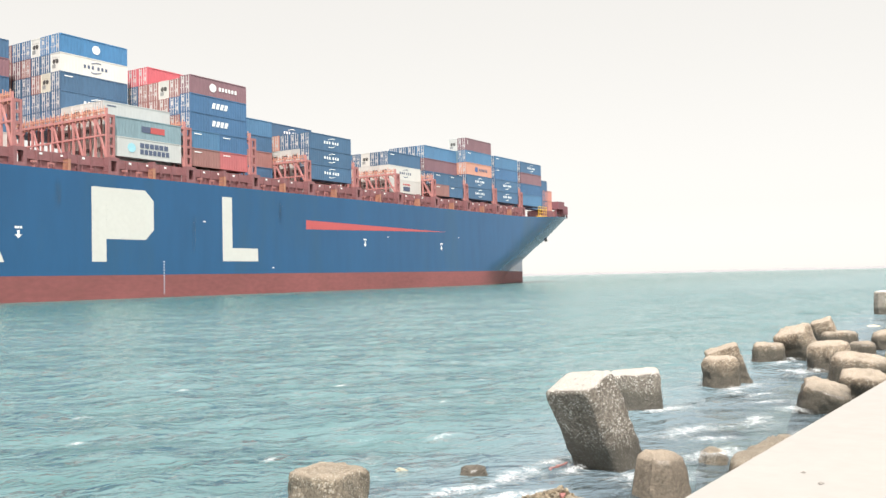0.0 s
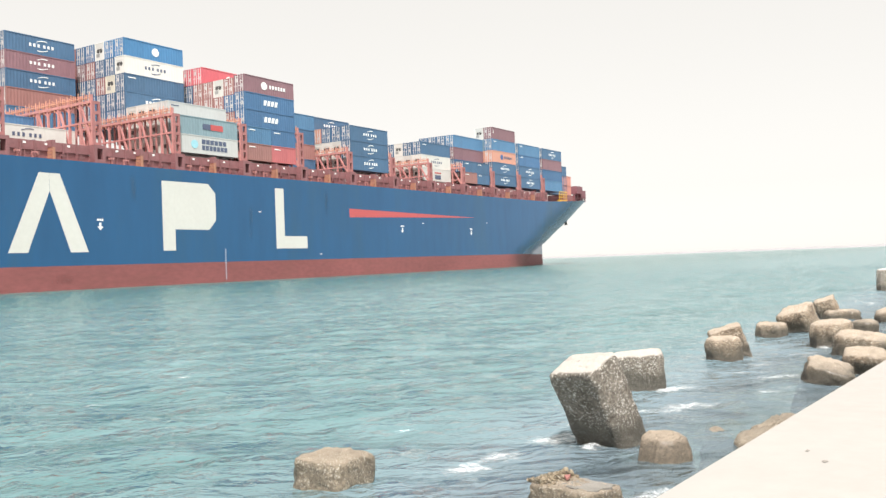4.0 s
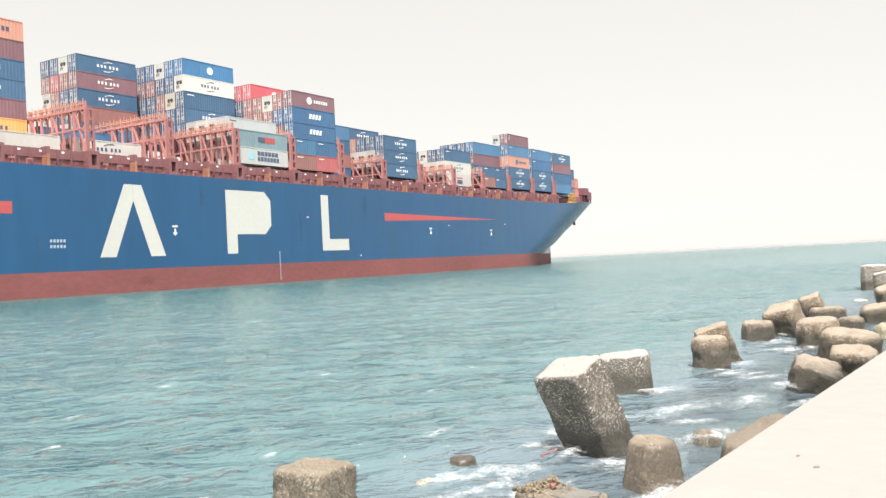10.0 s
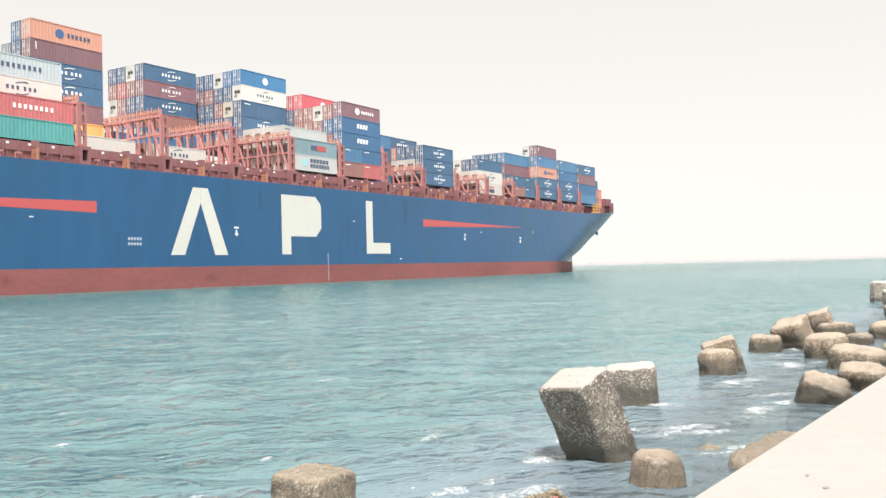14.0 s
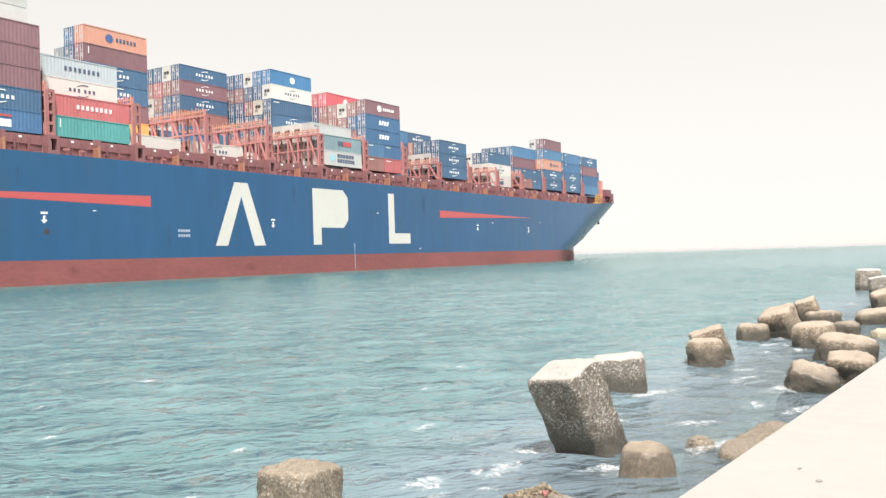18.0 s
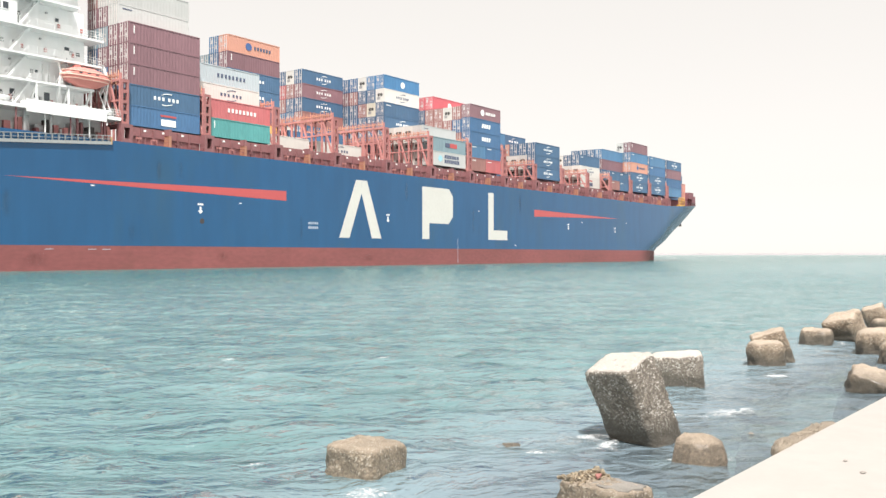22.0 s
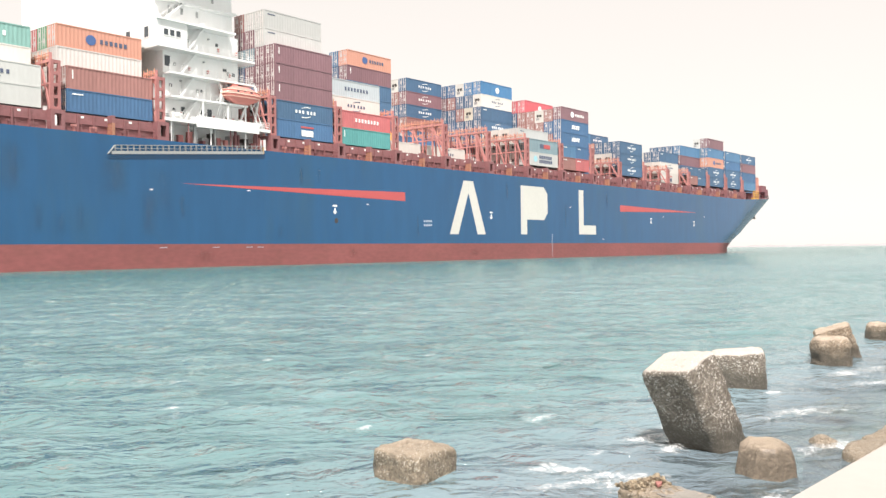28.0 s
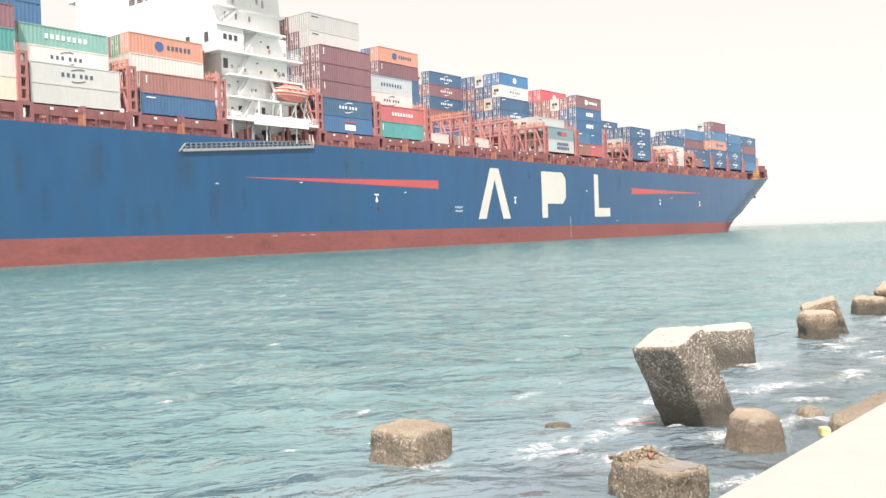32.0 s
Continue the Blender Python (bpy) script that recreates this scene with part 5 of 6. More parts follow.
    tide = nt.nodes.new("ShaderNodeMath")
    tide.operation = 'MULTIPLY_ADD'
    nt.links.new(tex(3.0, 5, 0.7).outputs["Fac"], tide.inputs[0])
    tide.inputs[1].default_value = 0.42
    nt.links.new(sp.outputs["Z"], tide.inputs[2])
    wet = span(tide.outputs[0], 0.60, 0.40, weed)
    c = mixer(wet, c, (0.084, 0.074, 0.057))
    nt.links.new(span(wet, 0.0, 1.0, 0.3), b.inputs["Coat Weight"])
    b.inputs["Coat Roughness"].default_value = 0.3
    nt.links.new(c, b.inputs["Base Color"])
    bp = nt.nodes.new("ShaderNodeBump")
    bp.inputs["Strength"].default_value, bp.inputs["Distance"].default_value = 1.0, 0.032
    nt.links.new(fine.outputs["Fac"], bp.inputs["Height"])
    bp2 = nt.nodes.new("ShaderNodeBump")
    bp2.inputs["Strength"].default_value, bp2.inputs["Distance"].default_value = 0.7, 0.0035
    bp2.invert = True
    nt.links.new(vor.outputs["Distance"], bp2.inputs["Height"])
    bp3 = nt.nodes.new("ShaderNodeBump")
    bp3.inputs["Strength"].default_value, bp3.inputs["Distance"].default_value = 1.0, 0.06
    nt.links.new(tex(13.0, 5, 0.7).outputs["Fac"], bp3.inputs["Height"])
    nt.links.new(bp3.outputs[0], bp.inputs["Normal"])
    nt.links.new(bp.outputs[0], bp2.inputs["Normal"])
    nt.links.new(bp2.outputs[0], b.inputs["Normal"])
    return m


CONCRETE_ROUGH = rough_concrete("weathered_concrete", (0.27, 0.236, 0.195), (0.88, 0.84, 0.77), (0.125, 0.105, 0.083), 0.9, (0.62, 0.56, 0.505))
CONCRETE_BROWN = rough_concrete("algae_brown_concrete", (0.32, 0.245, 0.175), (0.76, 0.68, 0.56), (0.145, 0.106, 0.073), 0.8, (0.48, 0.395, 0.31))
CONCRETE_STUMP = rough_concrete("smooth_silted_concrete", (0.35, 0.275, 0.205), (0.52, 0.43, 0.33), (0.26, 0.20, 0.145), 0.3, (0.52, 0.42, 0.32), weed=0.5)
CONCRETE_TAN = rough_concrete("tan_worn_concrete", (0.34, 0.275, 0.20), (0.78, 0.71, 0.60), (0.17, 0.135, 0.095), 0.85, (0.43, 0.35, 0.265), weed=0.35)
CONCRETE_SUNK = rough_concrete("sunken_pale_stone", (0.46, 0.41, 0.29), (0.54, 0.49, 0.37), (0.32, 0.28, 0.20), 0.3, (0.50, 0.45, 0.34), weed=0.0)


def armour_block(x, y, top, w, d, yaw=0.0, lean=(0.0, 0.0), below=0.9, taper=0.9, chamfer=0.16, seed=0, m=None, label="weathered concrete armour block standing in the sea", rough=1.7):
    """A chamfered, tapering concrete leg with worn edges; lean is its axis's slope in x and y, (x, y) its middle at the waterline."""
    bm = bmesh.new()
    axis = Vector((lean[0], lean[1], 1.0))
    length = (top + below) * axis.length
    nz = max(6, int(length / 0.055))
    c = chamfer * min(w, d)
    base_ring = [(w / 2 - c, d / 2), (w / 2, d / 2 - c), (w / 2, -d / 2 + c), (w / 2 - c, -d / 2), (-w / 2 + c, -d / 2), (-w / 2, -d / 2 + c), (-w / 2, d / 2 - c), (-w / 2 + c, d / 2)]
    ring = []
    for i in range(8):
        a, b = Vector(base_ring[i]), Vector(base_ring[(i + 1) % 8])
        n = max(1, int((b - a).length / 0.05))
        ring += [a.lerp(b, j / n) for j in range(n)]
    layers = []
    top_c = 0.75 * c
    for k in range(nz + 1):
        z = -length + (length - top_c) * k / nz
        layers.append((z, 1 + (taper - 1) * k / nz))
    inner = 1 - 2 * top_c / min(w, d)
    layers += [(-0.30 * top_c, taper * (inner + 0.70 * (1 - inner))), (0.0, taper * inner)]
    for s in (0.72, 0.45, 0.2):
        layers.append((0.012 * (1 - s), taper * inner * s))
    rings = [[bm.verts.new((p.x * f, p.y * f, z)) for p in ring] for z, f in layers]
    for lo, hi in zip(rings[:-1], rings[1:]):
        n = len(ring)
        for i in range(n):
            bm.faces.new((lo[i], hi[i], hi[(i + 1) % n], lo[(i + 1) % n]))
    bm.faces.new(rings[-1][::-1])
    bm.faces.new(rings[0])
    for v in bm.verts:
        p = v.co * 4.0 + Vector((seed * 7.3, seed * 3.1, 0))
        q = noise.noise(p) * 0.020 + noise.noise(p * 2.7) * 0.016 + noise.noise(p * 7.0) * 0.012
        out = Vector((v.co.x, v.co.y, 0.25 * w if v.co.z > -top_c else 0.0))
        v.co += out.normalized() * q * rough if out.length > 1e-4 else Vector((0, 0, q * rough))
    bmesh.ops.recalc_face_normals(bm, faces=bm.faces[:])
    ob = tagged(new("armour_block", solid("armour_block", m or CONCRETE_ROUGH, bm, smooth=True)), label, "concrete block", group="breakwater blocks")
    turn = axis.to_track_quat('Z', 'Y').to_matrix().to_4x4()
    yz = Matrix.Rotation(radians(yaw), 4, 'Z')
    # undo the spin that track_quat adds, so that yaw alone turns the block
    spin = Vector((0, 0, 1)).rotation_difference(axis).to_matrix().to_4x4()
    ob.matrix_basis = Matrix.Translation(Vector((x, y, 0)) + axis * top) @ spin @ yz
    return ob


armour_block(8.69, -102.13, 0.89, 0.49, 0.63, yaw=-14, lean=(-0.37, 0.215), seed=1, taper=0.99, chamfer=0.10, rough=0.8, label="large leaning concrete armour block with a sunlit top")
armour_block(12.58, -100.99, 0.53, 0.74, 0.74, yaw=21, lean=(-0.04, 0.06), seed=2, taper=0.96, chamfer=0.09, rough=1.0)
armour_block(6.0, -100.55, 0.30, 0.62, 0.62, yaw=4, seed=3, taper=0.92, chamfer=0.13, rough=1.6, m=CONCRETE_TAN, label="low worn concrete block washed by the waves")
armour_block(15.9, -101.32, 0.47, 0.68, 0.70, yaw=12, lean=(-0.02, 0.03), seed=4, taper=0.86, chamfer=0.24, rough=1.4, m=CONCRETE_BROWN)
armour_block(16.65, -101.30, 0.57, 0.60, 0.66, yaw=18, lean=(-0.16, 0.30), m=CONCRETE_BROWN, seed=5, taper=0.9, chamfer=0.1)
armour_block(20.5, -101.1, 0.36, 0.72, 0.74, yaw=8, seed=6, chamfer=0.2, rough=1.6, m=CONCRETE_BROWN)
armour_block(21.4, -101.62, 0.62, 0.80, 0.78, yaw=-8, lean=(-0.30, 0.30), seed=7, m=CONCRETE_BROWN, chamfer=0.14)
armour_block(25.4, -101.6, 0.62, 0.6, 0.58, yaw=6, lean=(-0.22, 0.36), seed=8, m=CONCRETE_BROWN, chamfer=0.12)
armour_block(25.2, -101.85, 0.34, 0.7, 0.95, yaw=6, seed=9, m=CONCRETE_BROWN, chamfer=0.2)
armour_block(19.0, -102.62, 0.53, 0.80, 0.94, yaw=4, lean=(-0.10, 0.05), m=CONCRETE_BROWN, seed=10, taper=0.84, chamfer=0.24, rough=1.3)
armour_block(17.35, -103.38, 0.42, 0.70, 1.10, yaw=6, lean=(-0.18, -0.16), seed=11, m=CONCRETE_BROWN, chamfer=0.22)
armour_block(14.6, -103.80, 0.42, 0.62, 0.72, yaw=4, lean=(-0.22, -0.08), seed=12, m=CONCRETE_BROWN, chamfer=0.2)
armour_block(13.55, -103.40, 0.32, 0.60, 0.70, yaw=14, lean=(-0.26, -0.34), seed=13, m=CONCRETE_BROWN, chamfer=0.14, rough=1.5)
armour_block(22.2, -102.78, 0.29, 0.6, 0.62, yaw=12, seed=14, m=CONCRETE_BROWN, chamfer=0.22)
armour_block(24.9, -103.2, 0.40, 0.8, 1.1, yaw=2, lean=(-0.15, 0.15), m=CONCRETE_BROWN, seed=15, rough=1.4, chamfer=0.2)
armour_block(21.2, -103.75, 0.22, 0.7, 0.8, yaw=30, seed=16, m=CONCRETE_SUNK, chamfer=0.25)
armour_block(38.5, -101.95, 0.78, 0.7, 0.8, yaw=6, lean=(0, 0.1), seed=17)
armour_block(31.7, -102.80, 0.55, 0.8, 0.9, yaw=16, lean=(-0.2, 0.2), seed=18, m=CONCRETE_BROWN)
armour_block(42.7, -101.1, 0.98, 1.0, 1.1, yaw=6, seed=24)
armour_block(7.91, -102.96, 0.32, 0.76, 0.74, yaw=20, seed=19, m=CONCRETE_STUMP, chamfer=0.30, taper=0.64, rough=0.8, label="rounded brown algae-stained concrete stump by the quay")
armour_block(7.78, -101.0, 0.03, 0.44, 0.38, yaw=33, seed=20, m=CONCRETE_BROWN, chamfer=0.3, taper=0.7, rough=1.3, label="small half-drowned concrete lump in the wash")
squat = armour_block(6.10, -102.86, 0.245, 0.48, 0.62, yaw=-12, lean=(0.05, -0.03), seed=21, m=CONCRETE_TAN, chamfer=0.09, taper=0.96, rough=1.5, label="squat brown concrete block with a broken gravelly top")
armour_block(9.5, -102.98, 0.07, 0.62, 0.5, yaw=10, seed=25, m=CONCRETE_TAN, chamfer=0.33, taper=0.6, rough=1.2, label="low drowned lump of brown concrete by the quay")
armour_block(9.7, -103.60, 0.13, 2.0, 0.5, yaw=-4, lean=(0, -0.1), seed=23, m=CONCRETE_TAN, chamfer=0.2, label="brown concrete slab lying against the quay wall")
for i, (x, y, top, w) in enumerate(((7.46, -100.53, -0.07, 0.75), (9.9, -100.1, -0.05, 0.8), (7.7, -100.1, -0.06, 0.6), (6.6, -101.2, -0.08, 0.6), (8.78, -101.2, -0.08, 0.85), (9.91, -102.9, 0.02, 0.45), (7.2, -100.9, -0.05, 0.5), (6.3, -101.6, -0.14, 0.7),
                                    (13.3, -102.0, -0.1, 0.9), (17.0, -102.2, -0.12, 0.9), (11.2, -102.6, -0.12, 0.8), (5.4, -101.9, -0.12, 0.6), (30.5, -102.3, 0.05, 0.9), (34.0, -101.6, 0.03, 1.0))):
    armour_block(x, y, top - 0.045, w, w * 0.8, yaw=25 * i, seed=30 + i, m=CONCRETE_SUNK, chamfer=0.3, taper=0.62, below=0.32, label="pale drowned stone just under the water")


def seabed():
    bm = bmesh.new()
    n = 24
    vs = [[bm.verts.new((-40 + 160 * i / n, -104.3 + 40 * (j / n) ** 1.5, -0.28 - 1.2 * j / n + 0.08 * noise.noise(Vector((i * 0.7, j * 0.9, 0))))) for i in range(n + 1)] for j in range(n + 1)]
    for j in range(n):
        for i in range(n):
            bm.faces.new((vs[j][i], vs[j][i + 1], vs[j + 1][i + 1], vs[j + 1][i]))
    m = mat("seabed_silt", (0.30, 0.31, 0.28), 0.95, vary=0.3, scale=2.2, stain=(0.42, 0.38, 0.28), stain_amount=0.6)
    return tagged(part("seabed", bm, m, None, smooth=True), "silty shallow seabed beside the quay", "seabed", kind="structure")


seabed()


# ---------------------------------------------------------------- foam
def foam_material():
    """Lacy froth: white strings and bubbles with clear water between them."""
    m = bpy.data.materials.new("sea_foam")
    m.use_nodes = True
    nt = m.node_tree
    bs = nt.nodes["Principled BSDF"]
    bs.inputs["Base Color"].default_value = (0.74, 0.76, 0.76, 1)
    bs.inputs["Roughness"].default_value = 0.8
    tc = nt.nodes.new("ShaderNodeTexCoord")
    oi = nt.nodes.new("ShaderNodeObjectInfo")
    off = nt.nodes.new("ShaderNodeVectorMath")
    off.operation = 'MULTIPLY_ADD'
    off.inputs[1].default_value = (1, 1, 1)
    nt.links.new(tc.outputs["Object"], off.inputs[0])
    sc = nt.nodes.new("ShaderNodeVectorMath")
    sc.operation = 'SCALE'
    sc.inputs["Scale"].default_value = 37.0
    nt.links.new(oi.outputs["Random"], sc.inputs[0])
    nt.links.new(sc.outputs[0], off.inputs[2])
    big = nt.nodes.new("ShaderNodeTexNoise")
    big.inputs["Scale"].default_value, big.inputs["Detail"].default_value, big.inputs["Distortion"].default_value = 3.2, 4, 1.2
    fine = nt.nodes.new("ShaderNodeTexNoise")
    fine.inputs["Scale"].default_value, fine.inputs["Detail"].default_value, fine.inputs["Roughness"].default_value = 30.0, 6, 0.75
    fine.inputs["Distortion"].default_value = 0.8
    for n in (big, fine):
        nt.links.new(off.outputs[0], n.inputs["Vector"])
    # thin out towards the patch's rim
    flat = nt.nodes.new("ShaderNodeVectorMath")
    flat.operation = 'MULTIPLY'
    flat.inputs[1].default_value = (1, 1, 0)
    nt.links.new(tc.outputs["Generated"], flat.inputs[0])
    rim = nt.nodes.new("ShaderNodeVectorMath")
    rim.operation = 'DISTANCE'
    rim.inputs[1].default_value = (0.5, 0.5, 0.0)
    nt.links.new(flat.outputs[0], rim.inputs[0])
    fall = nt.nodes.new("ShaderNodeMapRange")
    fall.inputs["From Min"].default_value, fall.inputs["From Max"].default_value = 0.05, 0.5
    fall.inputs["To Min"].default_value, fall.inputs["To Max"].default_value = 0.10, -0.30
    nt.links.new(rim.outputs["Value"], fall.inputs["Value"])
    s1 = nt.nodes.new("ShaderNodeMath")
    s1.operation = 'MULTIPLY_ADD'
    s1.inputs[1].default_value = 0.75
    nt.links.new(big.outputs["Fac"], s1.inputs[0])
    nt.links.new(fall.outputs[0], s1.inputs[2])
    s2 = nt.nodes.new("ShaderNodeMath")
    s2.operation = 'MULTIPLY_ADD'
    s2.inputs[1].default_value = 1.5
    nt.links.new(fine.outputs["Fac"], s2.inputs[0])
    nt.links.new(s1.outputs[0], s2.inputs[2])
    cov = nt.nodes.new("ShaderNodeMapRange")
    cov.inputs["From Min"].default_value, cov.inputs["From Max"].default_value, cov.inputs["To Max"].default_value = 1.04, 1.50, 0.72
    nt.links.new(s2.outputs[0], cov.inputs["Value"])
    nt.links.new(cov.outputs[0], bs.inputs["Alpha"])
    return m


FOAM = foam_material()
FOAM_PATCHES = []


def foam(x, y, rx, ry, n, seed, turn=0.0):
    """A thin raft of froth on the water, a little domed and ragged."""
    rs = random.Random(seed)
    bm = bmesh.new()
    k, rings = 22, []
    for j in range(1, 7):
        f = j / 6
        rings.append([bm.verts.new((1.5 * rx * f * math.cos(math.tau * i / k), 1.5 * ry * f * math.sin(math.tau * i / k), 0.060 - 0.03 * f + 0.025 * noise.noise(Vector((f * 3 * math.cos(math.tau * i / k), f * 3 * math.sin(math.tau * i / k), seed))))) for i in range(k)])
    mid = bm.verts.new((0, 0, 0.04))
    for i in range(k):
        bm.faces.new((mid, rings[0][i], rings[0][(i + 1) % k]))
        for lo, hi in zip(rings[:-1], rings[1:]):
            bm.faces.new((lo[i], hi[i], hi[(i + 1) % k], lo[(i + 1) % k]))
    ob = tagged(part("foam", bm, FOAM, None, smooth=True), "broken white foam washing round the blocks", "foam", group="foam patches", kind="stuff")
    place = pose(x, y, 0.0, 0, 0, turn)
    ob.matrix_basis = place
    FOAM_PATCHES.append((ob, place, rs.uniform(0, math.tau), rs.uniform(0.7, 1.5)))


for i, (x, y, rx, ry, n) in enumerate(((8.2, -102.75, 0.5, 0.25, 120), (12.4, -101.6, 0.5, 0.2, 110), (15.4, -102.0, 0.6, 0.25, 90), (17.6, -102.3, 0.9, 0.3, 170), (20.8, -101.6, 0.7, 0.2, 80),
                                       (9.3, -103.1, 0.6, 0.3, 150), (6.9, -102.2, 0.5, 0.3, 130), (7.6, -101.7, 0.45, 0.2, 90), (5.6, -101.1, 0.4, 0.2, 60), (9.2, -101.5, 0.5, 0.2, 110), (10.8, -102.3, 0.8, 0.3, 110),
                                       (26.0, -101.9, 1.1, 0.25, 110), (7.0, -103.4, 0.5, 0.2, 110), (13.2, -103.0, 0.6, 0.3, 120), (8.0, -102.55, 0.35, 0.3, 160), (8.6, -101.8, 0.5, 0.18, 90), (14.7, -101.9, 0.5, 0.2, 110), (19.2, -101.7, 0.8, 0.2, 120), (18.3, -102.5, 0.7, 0.2, 120), (10.0, -103.5, 0.6, 0.15, 130), (11.8, -103.7, 0.8, 0.12, 120), (6.6, -100.2, 0.35, 0.15, 50), (8.9, -99.9, 0.35, 0.12, 60), (33.0, -101.6, 1.5, 0.2, 110), (8.25, -102.0, 0.4, 0.16, 90), (8.5, -101.55, 0.42, 0.18, 90), (8.1, -102.9, 0.42, 0.2, 90), (6.9, -101.35, 0.3, 0.16, 60), (12.0, -102.9, 0.7, 0.25, 60))):
    foam(x, y, rx, ry, n, 50 + i, turn=-20 + 9 * (i % 5))
# broken water at the stem, carried along by the ship
for bx, by, rx, ry in ((238.5, 19.5, 5.0, 0.9), (232.0, 12.5, 5.0, 0.6), (243.0, 23.5, 3.0, 1.2)):
    foam(bx, by, rx, ry, 1, int(bx), turn=38)
    stem_foam = FOAM_PATCHES.pop()
    stem_foam[0].matrix_basis = Matrix.Identity(4)
    MOVERS.append((stem_foam[0], pose(bx, by, 0.12, 0, 0, 38)))
frs = random.Random(77)
for i in range(26):
    along = frs.uniform(5.2, 24.0)
    foam(along, frs.uniform(-103.7, -101.2 - 0.02 * along), frs.uniform(0.25, 0.6), frs.uniform(0.08, 0.2), 1, 90 + i, turn=-30 + frs.uniform(-20, 20))


# small breaking crests on the open water, also standing for its sun sparkle
for i, (x, y) in enumerate(((5.6, -99.6), (10.9, -92.9), (6.6, -96.0), (7.2, -98.8), (12.7, -95.1), (8.2, -94.0), (20.4, -86.0), (11.5, -98.2), (26.0, -80.5), (14.2, -97.4))):
    foam(x, y, 0.10 + 0.008 * x, 0.035 + 0.002 * x, 1, 140 + i, turn=-35 + 14 * (i % 4))

RED_CLOTH = mat("faded_red_cloth", (0.27, 0.115, 0.10), 0.8, vary=0.2, scale=8)


def rag():
    bm = bmesh.new()
    pts = [(-0.11, 0.05), (-0.02, 0.07), (0.06, 0.03), (0.12, 0.05), (0.13, 0.0), (0.04, -0.04), (-0.06, -0.02), (-0.12, 0.0)]
    up = [bm.verts.new((x, y, 0.02 + 0.03 * noise.noise(Vector((x * 20, y * 20, 1))))) for x, y in [(0.5 * px, 0.5 * py) for px, py in pts]]
    dn = [bm.verts.new((v.co.x, v.co.y, v.co.z - 0.018)) for v in up]
    bm.faces.new(up)
    bm.faces.new(dn[::-1])
    for i in range(8):
        bm.faces.new((up[(i + 1) % 8], up[i], dn[i], dn[(i + 1) % 8]))
    bmesh.ops.triangulate(bm, faces=bm.faces[:])
    bmesh.ops.recalc_face_normals(bm, faces=bm.faces[:])
    ob = tagged(part("rag", bm, RED_CLOTH, None), "faded red rag caught on the broken block", "rag")
    ob.matrix_basis = pose(6.18, -102.78, 0.268, 5, 5, 35)


rag()


def gravel():
    """A broken crust of rubble along one edge, beside a worn smooth cement face."""
    bm = bmesh.new()
    rs = random.Random(31)
    for _ in range(300):
        u, v = rs.uniform(-0.20, 0.21), min(0.30, max(0.04, rs.gauss(0.20, 0.055)))
        crest = 0.085 * (0.45 + 1.3 * max(0.0, u + 0.12)) * max(0.0, 1 - abs(v - 0.20) / 0.13)
        m4 = Matrix.Translation((u, v, rs.uniform(0, 1) * crest)) @ Matrix.Rotation(rs.uniform(0, 6), 4, 'X') @ Matrix.Rotation(rs.uniform(0, 6), 4, 'Z') @ Matrix.Diagonal((rs.uniform(0.6, 1.5), 1.0, rs.uniform(0.5, 1.0), 1.0))
        bmesh.ops.create_cube(bm, size=rs.uniform(0.008, 0.028), matrix=m4)
    m = rough_concrete("brown_rubble", (0.50, 0.40, 0.28), (0.60, 0.54, 0.44), (0.13, 0.095, 0.06), 0.8, (0.38, 0.31, 0.215), weed=0.0)
    ob = tagged(part("rubble", bm, m, None), "broken crust of brown rubble along the block's edge", "rubble", kind="stuff")
    ob.matrix_basis = pose(6.10, -102.86, 0.236, 3, 3, -12)
    bm = bmesh.new()
    n = 12
    top = [bm.verts.new((x + 0.05 * noise.noise(Vector((x * 9, y * 9, 2))), y + 0.06 * noise.noise(Vector((x * 8, y * 8, 5))), 0.018)) for x, y in
           [(-0.15 + 0.34 * i / n, -0.25) for i in range(n)] + [(0.19, -0.25 + 0.29 * i / n) for i in range(n)] + [(0.19 - 0.34 * i / n, 0.04) for i in range(n)] + [(-0.15, 0.04 - 0.29 * i / n) for i in range(n)]]
    low = [bm.verts.new((v.co.x * 1.02, v.co.y * 1.02, -0.02)) for v in top]
    bm.faces.new(top)
    for i in range(len(top)):
        j = (i + 1) % len(top)
        bm.faces.new((low[i], low[j], top[j], top[i]))
    bmesh.ops.recalc_face_normals(bm, faces=bm.faces[:])
    face = part("cement_face", bm, mat("smooth_grey_cement", (0.19, 0.175, 0.155), 0.75, vary=0.35, scale=14, bump=0.5), squat, "smooth grey worn cement face")
    face.matrix_basis = Matrix.Translation((0, 0, -0.011))


gravel()


def float_box():
    bm = bmesh.new()
    box(bm, -0.05, 0.05, -0.045, 0.045, -0.045, 0.045)
    bmesh.ops.bevel(bm, geom=bm.edges[:], offset=0.012, segments=2, affect='EDGES')
    return tagged(part("float_block", bm, mat("pale_yellow_foam", (0.60, 0.54, 0.30), 0.8, vary=0.15, scale=8), None), "pale yellow foam block adrift by the quay wall", "float")


yellow_float = float_box()


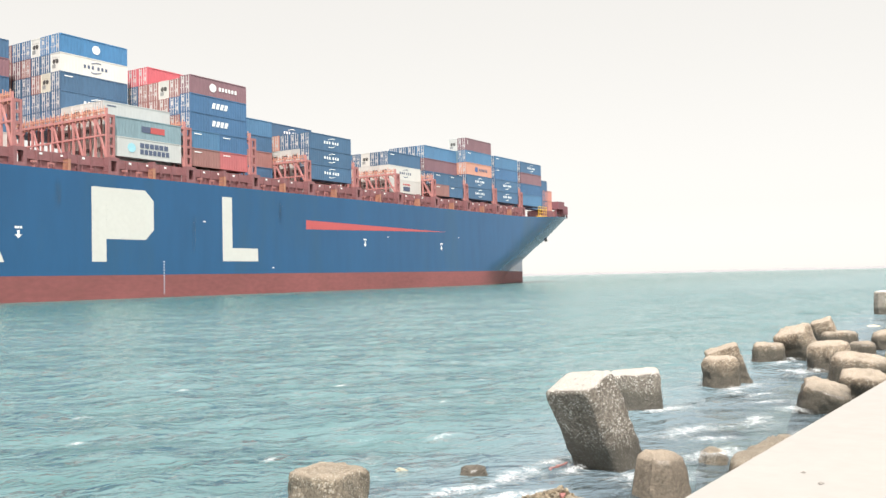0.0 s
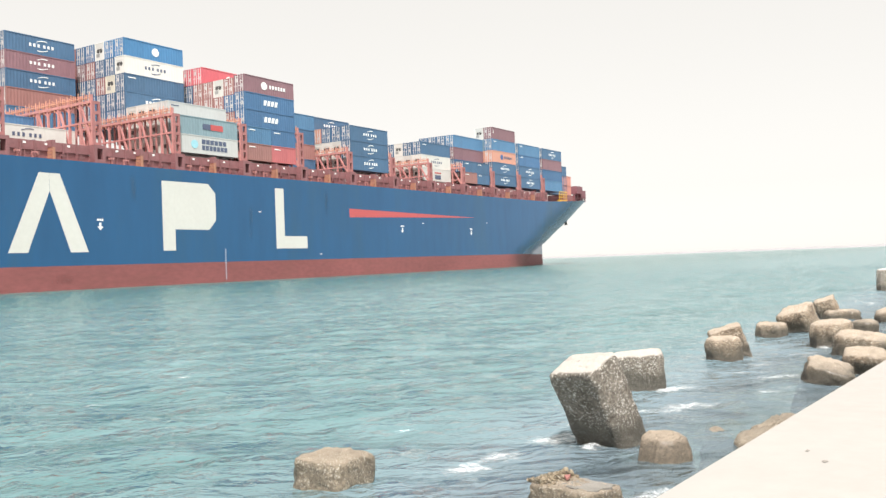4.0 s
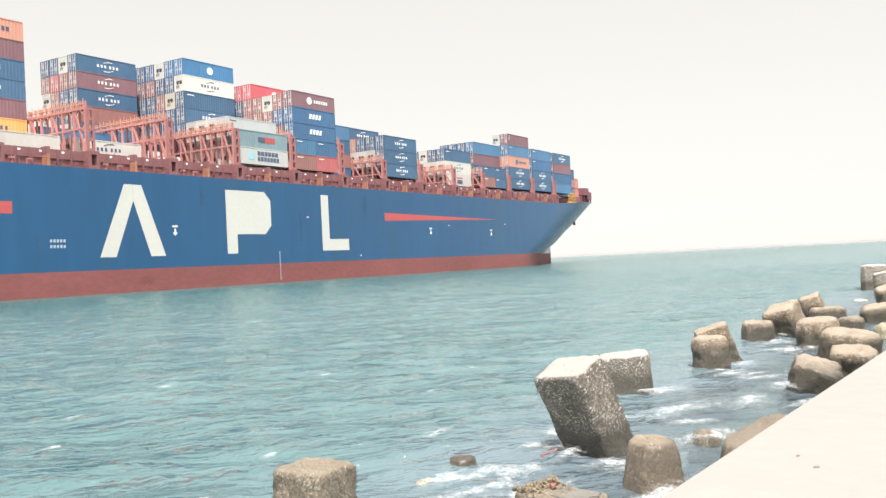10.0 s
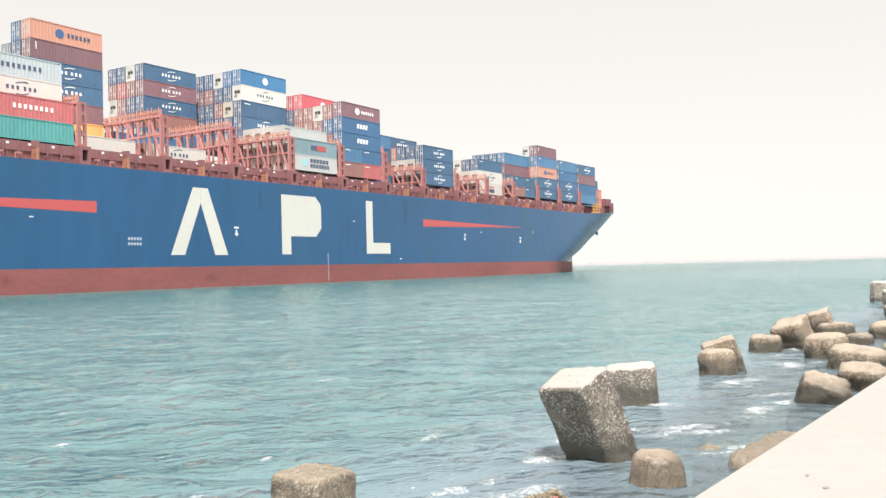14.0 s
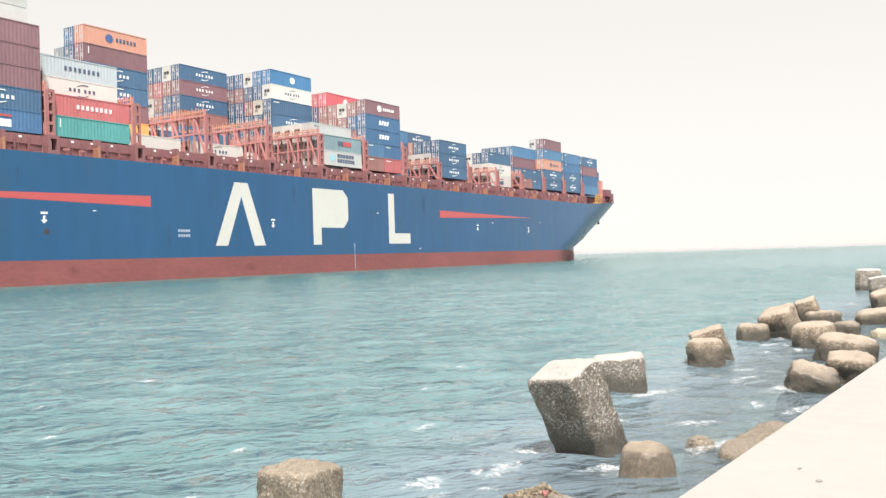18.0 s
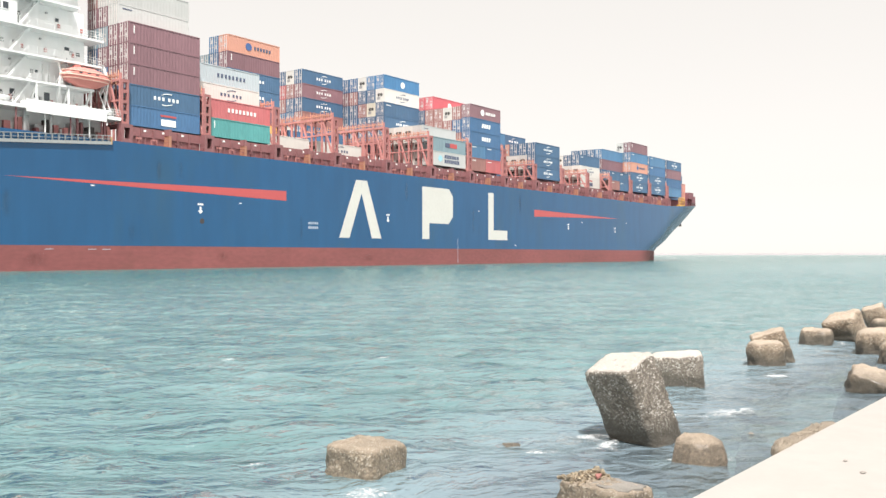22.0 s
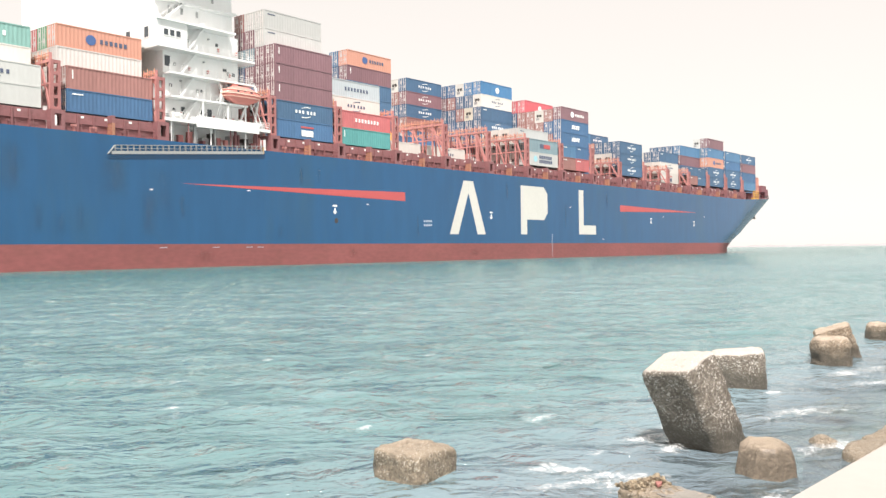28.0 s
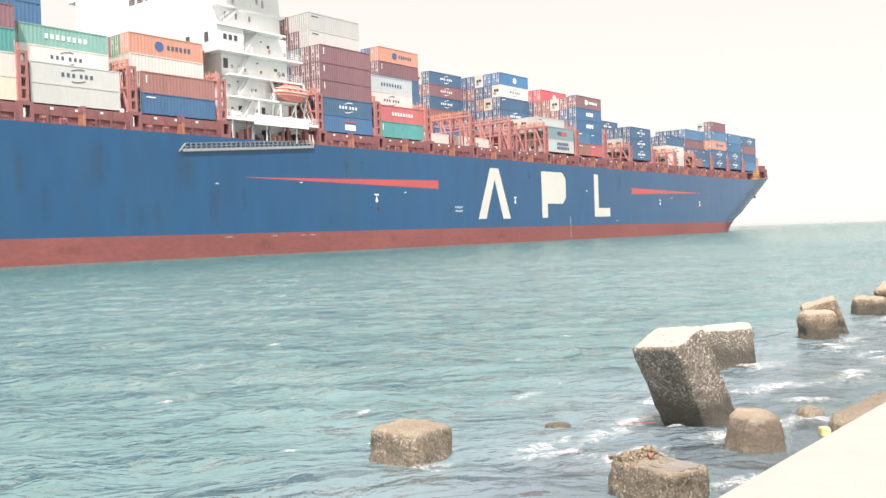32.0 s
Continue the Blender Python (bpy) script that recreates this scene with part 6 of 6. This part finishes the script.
def ribbon():
    bm = bmesh.new()
    a, b = Vector((8.4, -101.77, 0.05)), Vector((7.64, -101.6, 0.05))
    prev = a
    for i in range(1, 9):
        p = a.lerp(b, 0.55 * i / 8) + Vector((0.03 * math.sin(i * 1.7), 0.03 * math.cos(i * 2.1), 0.0))
        beam(bm, prev - a, p - a, 0.015, 0.014)
        prev = p
    ob = tagged(part("ribbon", bm, RED_CLOTH, None), "thin red plastic strip trailing in the water from the block", "ribbon")
    return ob


ribbon_strip = ribbon()

# ---------------------------------------------------------------- motion
# seconds and height of the swell beside the quay
SURGE = [(0, -0.06), (1, 0.03), (2, 0.0), (3, 0.02), (4, 0.05), (5, -0.02), (6, -0.06), (7, 0.08), (8, -0.02), (9, 0.13), (10, -0.06), (11, 0.02), (12, -0.05), (13, 0.05), (14, 0.02), (15.5, -0.03), (17, 0.04), (18, 0.03),
         (19, 0.06), (20, 0.02), (21, -0.05), (22, 0.07), (23, -0.06), (24, 0.09), (25, 0.04), (26.5, -0.02), (28, 0.02), (29, 0.02), (30, 0.10), (31, 0.02), (32, -0.01)]


def ship_pose(s, a):
    return Matrix.Translation((s, 0, 0)) @ Matrix.Rotation(radians(a), 4, 'Z')


def motions():
    for thing, place in MOVERS:
        walk(thing, [(t, ship_pose(s, a) @ place) for t, s, a in TRAVEL])
    for ob, place, ph, w in FOAM_PATCHES:
        walk(ob, [(t, Matrix.Translation((0.10 * math.sin(w * t + ph), 0.08 * math.cos(0.8 * w * t + ph), -0.015 + 0.03 * math.sin(0.9 * w * t + 2 * ph))) @ place) for t in range(0, 33)])
    walk(yellow_float, [(0, pose(11.5, -104.2, 0.03)), (14, pose(10.8, -104.15, 0.05, 3, 2, 10)), (24, pose(9.9, -104.1, 0.03, 0, 4, 25)), (28, pose(9.2, -103.9, 0.05, 2, 0, 30)), (30, pose(8.89, -103.32, 0.06, 0, 3, 36)), (32, pose(8.61, -103.36, 0.04, 2, 2, 42))])
    walk(ribbon_strip, [(t, pose(8.40, -101.77, 0.02 + 0.03 * math.sin(1.3 * t), 0, 0, 14 * math.sin(0.7 * t + 0.9) if t < 26 else -40 + 14 * math.sin(0.7 * t))) for t in range(0, 33)])
    walk(water, [(t, Matrix.Translation((-0.16 * t, -0.24 * t, z))) for t, z in SURGE])


motions()
